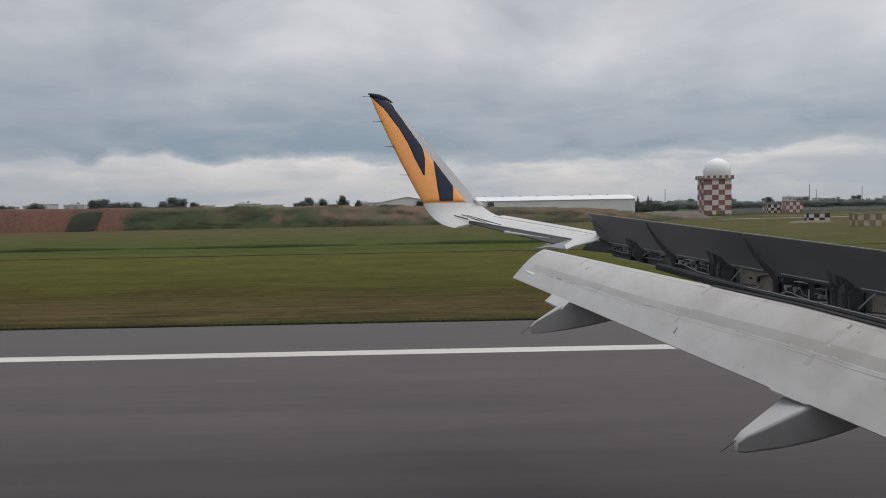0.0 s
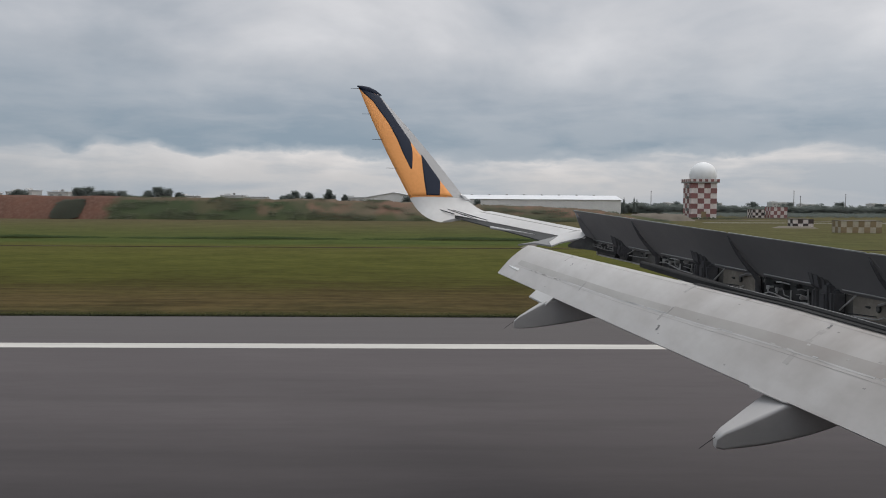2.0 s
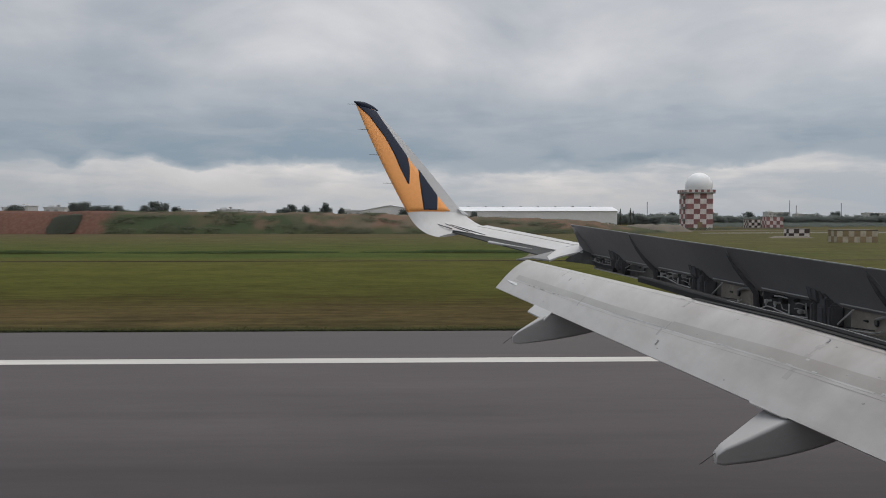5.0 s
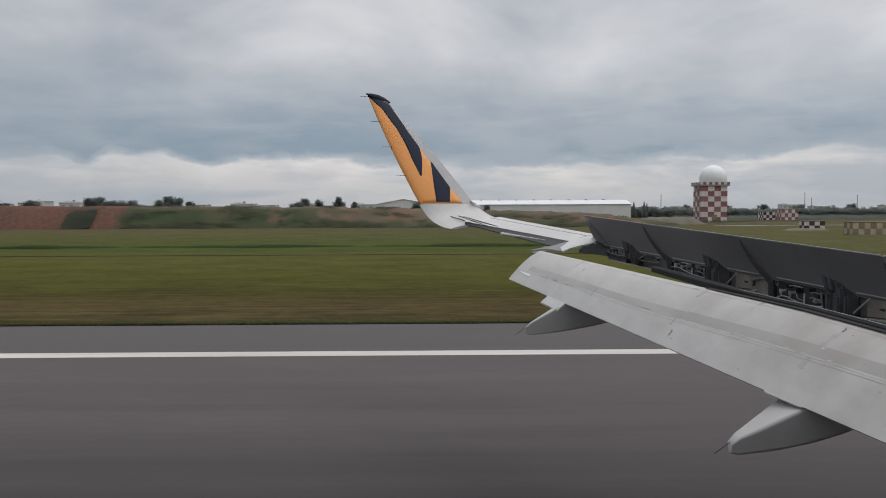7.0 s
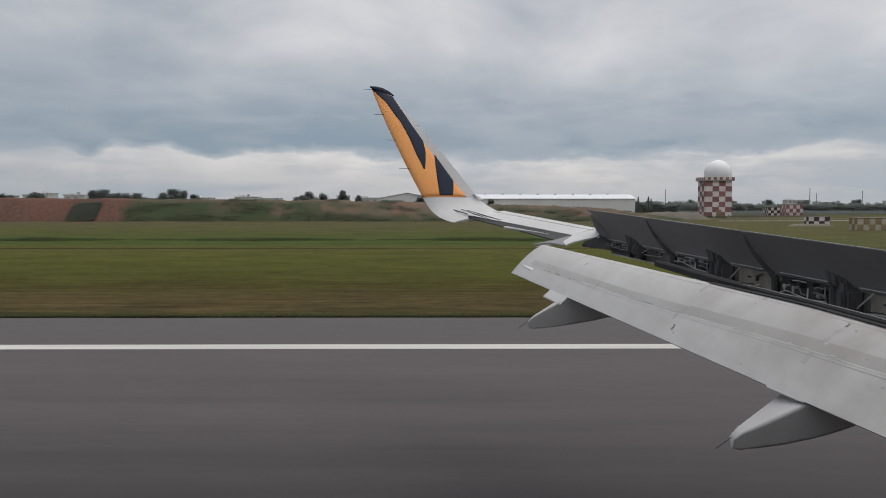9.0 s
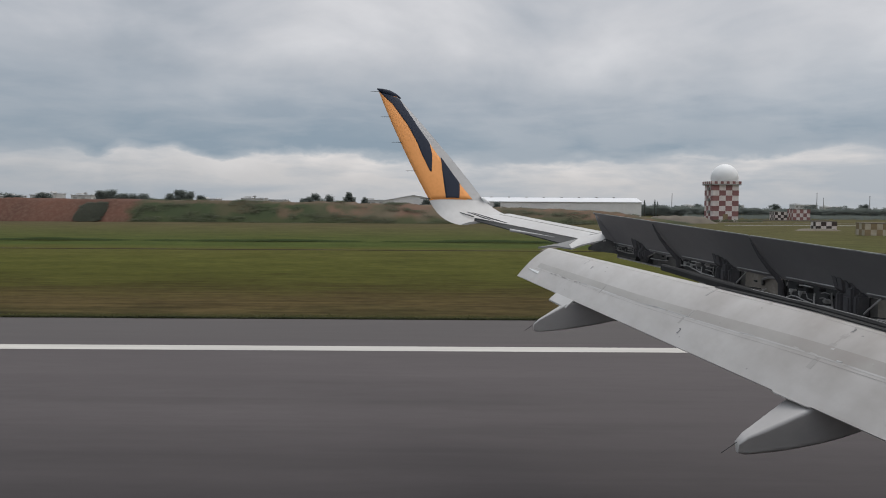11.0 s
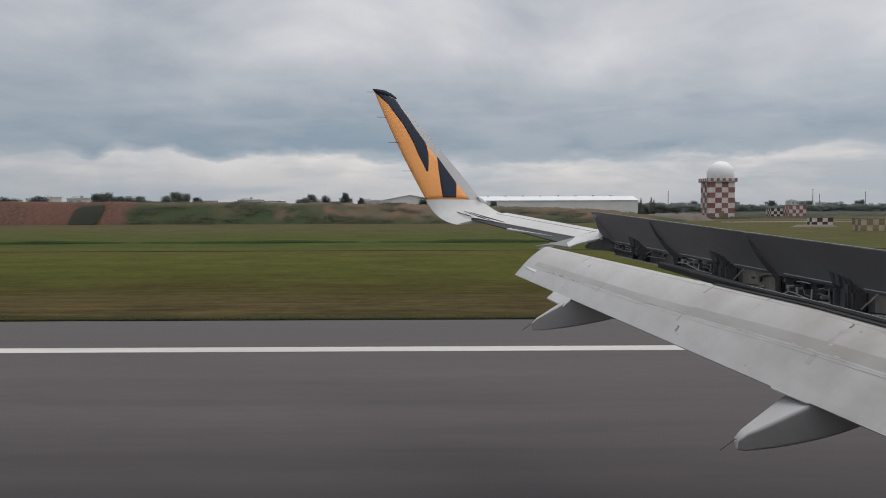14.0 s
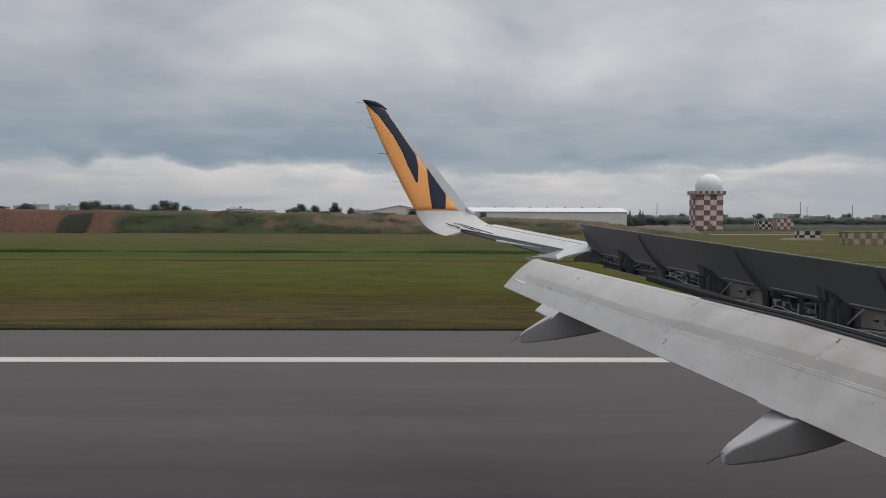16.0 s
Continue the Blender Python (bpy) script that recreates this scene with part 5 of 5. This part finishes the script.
def radar_tower(x, y):
    """Square tower in red and white checks with a white radome."""
    tw = tagged(empty("radar_tower", x, y), "square radar tower in red-and-white checks with white radome", "radar tower")
    H, w = 7.25, 2.6
    part("tower_body", boxm(-w, w, -w, w, 0, H), M_cwhite, tw)
    cols, rws = 4, 7
    cw, chh = 2 * w / cols, H / rws
    me = mesh_of(boxm(-cw / 2, cw / 2, -0.03, 0.0, -chh / 2, chh / 2), "check_panel", M_red)
    for side in range(4):
        for i in range(cols):
            for j in range(rws):
                if (i + j + side) % 2 == 0:
                    p = new("check_panel", me)
                    p.parent = tw
                    p.matrix_basis = pose(0, 0, 0, 0, 0, 90 * side) @ pose(-w + (i + 0.5) * cw, -w - 0.002, (j + 0.5) * chh)
    part("platform", boxm(-w - 0.4, w + 0.4, -w - 0.4, w + 0.4, H, H + 0.28, bevel=0.05), M_concrete, tw)
    me2 = mesh_of(boxm(-0.298, 0.298, -0.03, 0.0, 0, 0.5), "parapet_panel", M_red)
    me3 = mesh_of(boxm(-0.298, 0.298, -0.03, 0.0, 0, 0.5), "parapet_panel", M_cwhite)
    for side in range(4):
        for i in range(10):
            p = new("parapet_panel", me2 if i % 2 else me3)
            p.parent = tw
            p.matrix_basis = pose(0, 0, 0, 0, 0, 90 * side) @ pose(-2.7 + i * 0.6, -w - 0.36, H + 0.28)
    bm = bmesh.new()
    rings = []
    for k in range(17):
        a = radians(-28 + k * 7.3)
        rings.append([(max(0.02, 2.72 * math.cos(a)) * math.cos(q * math.tau / 32), max(0.02, 2.72 * math.cos(a)) * math.sin(q * math.tau / 32), H + 0.3 + 1.25 + 2.72 * math.sin(a)) for q in range(32)])
    loft(bm, rings)
    for vv in bm.verts:
        vv.co.x += 0.55
    part("radome", bm, M_dome, tw, "white spherical radome", smooth=True)
    for z in (1.6, 4.0, 6.2):
        part("vent_box", boxm(-w - 0.4, -w - 0.01, -1.0, -0.3, z, z + 0.6, bevel=0.04), M_concrete, tw)
    part("door", boxm(-0.5, 0.5, -w - 0.06, -w - 0.035, 0, 1.5), M_yellow, tw)
    return tw


radar_tower(55.2, 177).rotation_euler = (0, 0, radians(1))


def check_hut(x, y, w, d, h, colour, label, pale=None):
    t = tagged(empty("equipment_hut", x, y), label, "hut", "checkered huts")
    part("wall", boxm(-w / 2, w / 2, -d / 2, d / 2, 0, h, bevel=0.03), pale or M_cwhite, t)
    part("roof", boxm(-w / 2 - 0.06, w / 2 + 0.06, -d / 2 - 0.06, d / 2 + 0.06, h, h + 0.08, bevel=0.02), M_dirt, t)
    n = max(4, round(w / 0.76))
    cw, m = w / n, max(2, round(h / 0.7))
    ch = h / m
    me = mesh_of(boxm(-cw / 2, cw / 2, -0.03, 0, -ch / 2, ch / 2), "check_panel", colour)
    for i in range(n):
        for j in range(m):
            if (i + j) % 2 == 0:
                for sg in (1, -1):
                    p = new("check_panel", me)
                    p.parent = t
                    p.matrix_basis = pose(-w / 2 + (i + 0.5) * cw, -sg * (d / 2 + 0.002), (j + 0.5) * ch, 0, 0, 0 if sg > 0 else 180)
    for i in range(int(d / cw)):
        for j in range(m):
            if (i + j) % 2:
                p = new("check_panel", me)
                p.parent = t
                p.matrix_basis = pose(-w / 2 - 0.002, -d / 2 + (i + 0.5) * cw, (j + 0.5) * ch, 0, 0, -90)
    return t


check_hut(73.75, 184, 3.6, 3.0, 2.4, M_red, "small hut painted in red and white checks")
check_hut(69.6, 184.5, 2.5, 3.0, 1.85, M_checkdark, "low hut painted in dark and white checks")
check_hut(55.0, 128, 3.1, 1.8, 1.2, M_checkdark, "low equipment housing in black and white checks")
check_hut(54.0, 109, 5.2, 2.4, 1.5, M_yellow, "low equipment housing in faded ochre and white checks", M_cdirty)


def tree(x, y, h, spread, seed, name="tree", label="dark green broadleaf tree beyond the earth heap"):
    rng = random.Random(seed)
    t = tagged(empty(name, x, y), label, "tree", "far trees")
    bm = bmesh.new()
    rod(bm, (0, 0, 0), (0.05 * h, 0, h * 0.6), 0.05 * h, 7, 0.025 * h)
    for k in range(5):
        a = k * 1.3 + rng.random()
        rod(bm, (0.03 * h, 0, h * rng.uniform(0.3, 0.5)), (math.cos(a) * spread * 0.55, math.sin(a) * spread * 0.55, h * rng.uniform(0.6, 0.85)), 0.02 * h, 5, 0.006 * h)
    part("trunk", bm, M_trunk, t)
    v, f = [], []
    for k in range(20):
        a = rng.uniform(0, math.tau)
        r = spread * rng.uniform(0.1, 0.95)
        c = (math.cos(a) * r, math.sin(a) * r, h * (rng.uniform(0.38, 0.92) - 0.25 * (r / spread) ** 2))
        clump(v, f, rng, c, (spread * 0.15, spread * 0.15, h * 0.055), 110, 0.034 * h)
        clump(v, f, rng, c, (spread * 0.26, spread * 0.26, h * 0.085), 260, 0.022 * h)
    from_lists("crown", v, f, M_leaf, t)
    return t


def conifer(x, y, h, seed):
    rng = random.Random(seed)
    t = tagged(empty("tree", x, y), "slim dark conical tree", "tree", "far trees")
    bm = bmesh.new()
    rod(bm, (0, 0, 0), (0, 0, h * 0.9), 0.03 * h, 6, 0.008 * h)
    part("trunk", bm, M_trunk, t)
    v, f = [], []
    for k in range(14):
        s = k / 13
        clump(v, f, rng, (0, 0, h * (0.15 + 0.82 * s)), (h * 0.13 * (1.05 - s), h * 0.13 * (1.05 - s), h * 0.03), 110, 0.018 * h)
    from_lists("crown", v, f, M_leaf, t)
    return t


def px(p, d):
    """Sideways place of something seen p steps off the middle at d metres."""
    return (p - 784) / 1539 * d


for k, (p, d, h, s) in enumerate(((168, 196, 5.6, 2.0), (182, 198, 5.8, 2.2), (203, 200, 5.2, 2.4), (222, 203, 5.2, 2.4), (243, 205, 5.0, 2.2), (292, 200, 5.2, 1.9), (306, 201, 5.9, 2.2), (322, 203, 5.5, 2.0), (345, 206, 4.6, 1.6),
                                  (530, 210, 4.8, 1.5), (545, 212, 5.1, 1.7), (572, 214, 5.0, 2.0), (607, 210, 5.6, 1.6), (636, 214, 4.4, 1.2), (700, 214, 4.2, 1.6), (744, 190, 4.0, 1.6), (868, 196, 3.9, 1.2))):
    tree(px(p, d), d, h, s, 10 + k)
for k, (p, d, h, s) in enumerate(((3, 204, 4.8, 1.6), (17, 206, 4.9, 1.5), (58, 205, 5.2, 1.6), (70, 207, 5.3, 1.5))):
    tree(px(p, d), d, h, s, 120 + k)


def belt(name, x0, x1, y, depth, hfun, n, material, label, cat, size, seed=1, z0=0.0):
    """An uneven belt of foliage made of many small blades."""
    rng = random.Random(seed)
    v, f = [], []
    for _ in range(n):
        x = rng.uniform(x0, x1)
        hh = hfun(x) * (0.75 + 0.35 * noise.noise((x * 0.35, seed, 0)) + 0.25 * noise.noise((x * 1.1, seed, 4)))
        z = z0 + abs(hh) * rng.random() ** 0.7
        clump(v, f, rng, (x, y + rng.uniform(0, depth), z), (size * 0.7, size * 0.7, size * 0.35), 14, size * 0.42, 0.55)
    return tagged(from_lists(name, v, f, material), label, cat, kind="stuff")


belt("tree_belt", 44, 62, 226, 8, lambda x: 3.2, 1500, M_leaf, "dark belt of trees behind the radar tower", "trees", 0.45, 2)
belt("tree_belt", 62, 280, 235, 8, lambda x: 2.5 + 0.7 * noise.noise((x * 0.05, 0, 0)), 9000, M_leaf, "long dark hedge of trees beyond the airfield", "trees", 0.5, 3)
belt("tree_belt", -420, -175, 330, 20, lambda x: 7.5, 9000, M_leaf, "dark wood at the far edge of the airfield", "trees", 0.8, 5, -0.8)
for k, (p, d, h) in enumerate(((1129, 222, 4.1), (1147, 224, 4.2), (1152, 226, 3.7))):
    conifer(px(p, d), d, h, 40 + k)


def pole(x, y, h):
    t = tagged(empty("pole", x, y), "thin grey steel mast", "pole", "masts")
    bm = bmesh.new()
    rod(bm, (0, 0, 0), (0, 0, h), 0.13, 8, 0.08)
    part("shaft", bm, M_concrete, t)
    bm = bmesh.new()
    rod(bm, (0, 0, h), (0, 0, h + 0.25), 0.14, 8, 0.05)
    part("cap", bm, M_dim, t)


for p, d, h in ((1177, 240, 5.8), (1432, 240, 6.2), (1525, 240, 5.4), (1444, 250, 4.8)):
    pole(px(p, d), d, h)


def low_house(x, y, w, d, h, label):
    t = tagged(empty("low_house", x, y, -0.0105 * max(0, y - 260)), label, "building", "far roofs")
    part("wall", boxm(-w / 2, w / 2, -d / 2, d / 2, 0, h), M_house, t)
    part("roof", boxm(-w / 2 - 0.2, w / 2 + 0.2, -d / 2 - 0.2, d / 2 + 0.2, h, h + 0.25, bevel=0.05), M_roof, t)
    for k in range(int(w / 2.2)):
        part("window", boxm(-w / 2 + 0.6 + k * 2.2, -w / 2 + 1.6 + k * 2.2, -d / 2 - 0.03, -d / 2 - 0.005, h - 1.5, h - 0.5), M_concrete, t)
    if int(w * 7 + h * 10) % 2:
        tk = ((x * 3.7) % 1.0 - 0.5) * w * 0.7
        part("water_tank", boxm(tk - 0.4, tk + 0.4, -0.4, 0.4, h + 0.25, h + 0.8, bevel=0.15), M_concrete, t)
    part("parapet", boxm(-w / 2 + 0.4, -w / 2 + 0.4 + w * 0.3, -1.0, 1.5, h + 0.25, h + 0.6, bevel=0.04), M_house, t)


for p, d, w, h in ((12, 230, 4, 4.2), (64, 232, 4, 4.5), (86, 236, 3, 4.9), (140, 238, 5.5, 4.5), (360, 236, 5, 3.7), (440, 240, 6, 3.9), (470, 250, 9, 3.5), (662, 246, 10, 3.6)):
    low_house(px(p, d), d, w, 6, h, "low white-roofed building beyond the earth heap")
for k in range(9):
    low_house(120 + k * 30, 430 + (k * 37) % 60, 8 + (k * 5) % 7, 7, 3.2 + (k % 3) * 0.4, "distant low pale building behind the hedge")


def excavator(x, y, z):
    """Tracked excavator with its arm bent down over the heap."""
    t = tagged(empty("excavator", x, y, z), "ochre tracked excavator with bent arm on the earth heap", "excavator")
    for sg in (-0.9, 0.9):
        bm = bmesh.new()
        loft(bm, [[(a, sg + q, b) for a, b in ((-1.5, 0.35), (-1.3, 0.0), (1.3, 0.0), (1.5, 0.35), (1.3, 0.7), (-1.3, 0.7))] for q in (-0.25, 0.25)])
        part("track", bm, M_black, t)
    part("turntable", boxm(-0.6, 0.6, -0.6, 0.6, 0.55, 0.85, bevel=0.08), M_black, t)
    part("engine_house", boxm(0.1, 1.6, -1.1, 1.1, 0.85, 1.75, bevel=0.12), M_yellowpaint, t)
    cab = part("cab", boxm(-1.1, 0.1, -1.1, -0.1, 0.85, 2.3, bevel=0.1), M_yellowpaint, t)
    part("window", boxm(-1.13, -1.10, -1.0, -0.2, 1.3, 2.15), M_dim, cab)
    for nm, q in (("boom", ((-0.6, 1.2), (-2.2, 2.6), (-3.6, 2.4))), ("stick", ((-3.6, 2.4), (-5.2, 1.0)))):
        bm = bmesh.new()
        for a, b in zip(q, q[1:]):
            rod(bm, (a[0], 0.2, a[1]), (b[0], 0.2, b[1]), 0.22, 6, 0.16)
        part(nm, bm, M_yellowpaint, t)
    bm = bmesh.new()
    loft(bm, [[(a, q, b) for a, b in ((-5.1, 1.1), (-5.7, 0.5), (-5.5, 0.1), (-4.9, 0.3))] for q in (-0.3, 0.7)])
    part("bucket", bm, M_black, t)


excavator(-150, 152.5, 4.32)
pole(-138, 153, 8.5)
pole(-128, 120, 9.0)


def field_box(x, y, w, d, h, material, label, name="equipment_box"):
    t = tagged(empty(name, x, y), label, "equipment box", "boxes in the grass")
    part("plinth", boxm(-w * 0.6, w * 0.6, -d * 0.6, d * 0.6, -0.05, 0.08, bevel=0.02), M_concrete, t)
    part("body", boxm(-w / 2, w / 2, -d / 2, d / 2, 0.08, h, bevel=0.04), material, t)
    part("lid", boxm(-w * 0.54, w * 0.54, -d * 0.54, d * 0.54, h, h + 0.07, bevel=0.02), M_cwhite, t)


field_box(-121, 61, 0.85, 0.7, 0.85, M_dome, "white equipment box standing in the grass")
field_box(-122, 70, 1.2, 0.9, 0.8, M_concrete, "grey equipment box with pale lid in the grass")
field_box(-115, 75, 0.5, 0.5, 0.9, M_dome, "small white marker box in the grass")
field_box(-116.5, 63, 0.7, 0.5, 0.3, M_trunk, "low brown junction box in the grass")


def strip(name, pts, width, z, material, label, cat):
    """A flat band of ground that follows a line."""
    bm = bmesh.new()
    rings = []
    for k, p in enumerate(pts):
        a, b = Vector(pts[max(0, k - 1)]), Vector(pts[min(len(pts) - 1, k + 1)])
        n = Vector((-(b - a).y, (b - a).x)).normalized() * width / 2
        rings.append([(p[0] - n.x, p[1] - n.y, z), (p[0] + n.x, p[1] + n.y, z), (p[0] + n.x, p[1] + n.y, -0.2), (p[0] - n.x, p[1] - n.y, -0.2)])
    loft(bm, rings)
    tagged(part(name, bm, material), label, cat, kind="structure")


strip("ditch", ((-134, 74), (-150, 92), (-168, 120), (-192, 160)), 3.0, 0.03, M_trunk, "dark muddy drainage ditch crossing the grass", "ditch")
strip("footpath", ((8, 72), (9.5, 78), (11, 86), (12, 93)), 0.9, 0.03, M_dirt, "pale trodden footpath across the grass", "path")
strip("service_track", ((44, 168), (60, 165), (80, 160), (110, 156), (160, 156)), 2.2, 0.035, M_dirt, "pale gravel service track past the radar tower", "path")
strip("apron_strip", ((47, 148), (62, 150), (85, 150)), 1.6, 0.03, M_concrete, "pale concrete strip in the grass", "path")


def mound(name, x0, x1, y, depth, h, material, label, seed):
    bm = bmesh.new()
    rings = []
    for x in np.linspace(x0, x1, 50):
        k = min(1.0, 6 * min((x - x0), (x1 - x)) / (x1 - x0))
        hh = h * k * (1 + 0.2 * noise.noise((x * 0.25, seed, 0)))
        rings.append([(x, y + depth * a + 0.4 * noise.noise((x * 0.5, a, seed)), hh * b - (0.1 if b == 0 else 0) + (0.12 * hh * noise.noise((x * 0.9, a * 6, seed)) if b else 0)) for a, b in ((0, 0), (0.15, 0.5), (0.3, 0.95), (0.5, 1), (0.8, 0.9), (1, 0))])
    loft(bm, rings, closed=False)
    tagged(part(name, bm, material, smooth=True), label, "earth mound", kind="structure")


mound("gravel_mound", 36, 49, 158, 6, 1.3, M_dirt, "low pale gravel mound near the radar tower", 2)
mound("gravel_bank", 96, 136, 172, 8, 1.0, M_dirt, "low grey-brown gravel bank beside the hedge", 5)
mound("gravel_bank", 140, 260, 178, 12, 1.9, M_dirt, "long pale gravel bank beyond the grass", 7)
for k, (x, y, h, sp) in enumerate(((143, 252, 4.8, 3.6), (118, 248, 3.6, 1.6), (128, 246, 3.4, 1.5), (104, 250, 3.2, 2.2), (92, 246, 3.5, 1.6), (160, 200, 2.8, 1.4), (178, 250, 3.6, 2.4), (80, 244, 3.3, 2.0), (70, 246, 3.2, 1.8))):
    tree(x, y, h, sp, 70 + k, label="dark green broadleaf tree above the long hedge")
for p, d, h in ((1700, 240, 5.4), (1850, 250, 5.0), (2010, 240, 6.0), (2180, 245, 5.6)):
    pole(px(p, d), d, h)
belt("rubble_weeds", 48, 62, 171, 3, lambda x: 0.5, 260, M_scrub, "weeds round the foot of the radar tower", "weeds", 0.2, 9)
belt("low_scrub", 58, 230, 192, 26, lambda x: 0.8, 6000, M_leaf, "low dark scrub before the long hedge", "scrub", 0.28, 12)
mound("rubble_heap", 49.8, 56.0, 123.6, 2.6, 0.28, M_dirt, "low heap of pale rubble in front of a hut", 11)
mound("rubble_heap", 62, 80, 179, 3, 0.25, M_earth2, "low dark earth heap before the checkered huts", 13)

SKEW = radians(0.45)
for ob in scene.objects:
    if ob.name in ("runway", "runway_shoulder", "edge_line", "grass_tufts", "lush_grass", "slit_drain", "edge_shadow_grass"):
        ob.rotation_euler = (0, 0, SKEW)
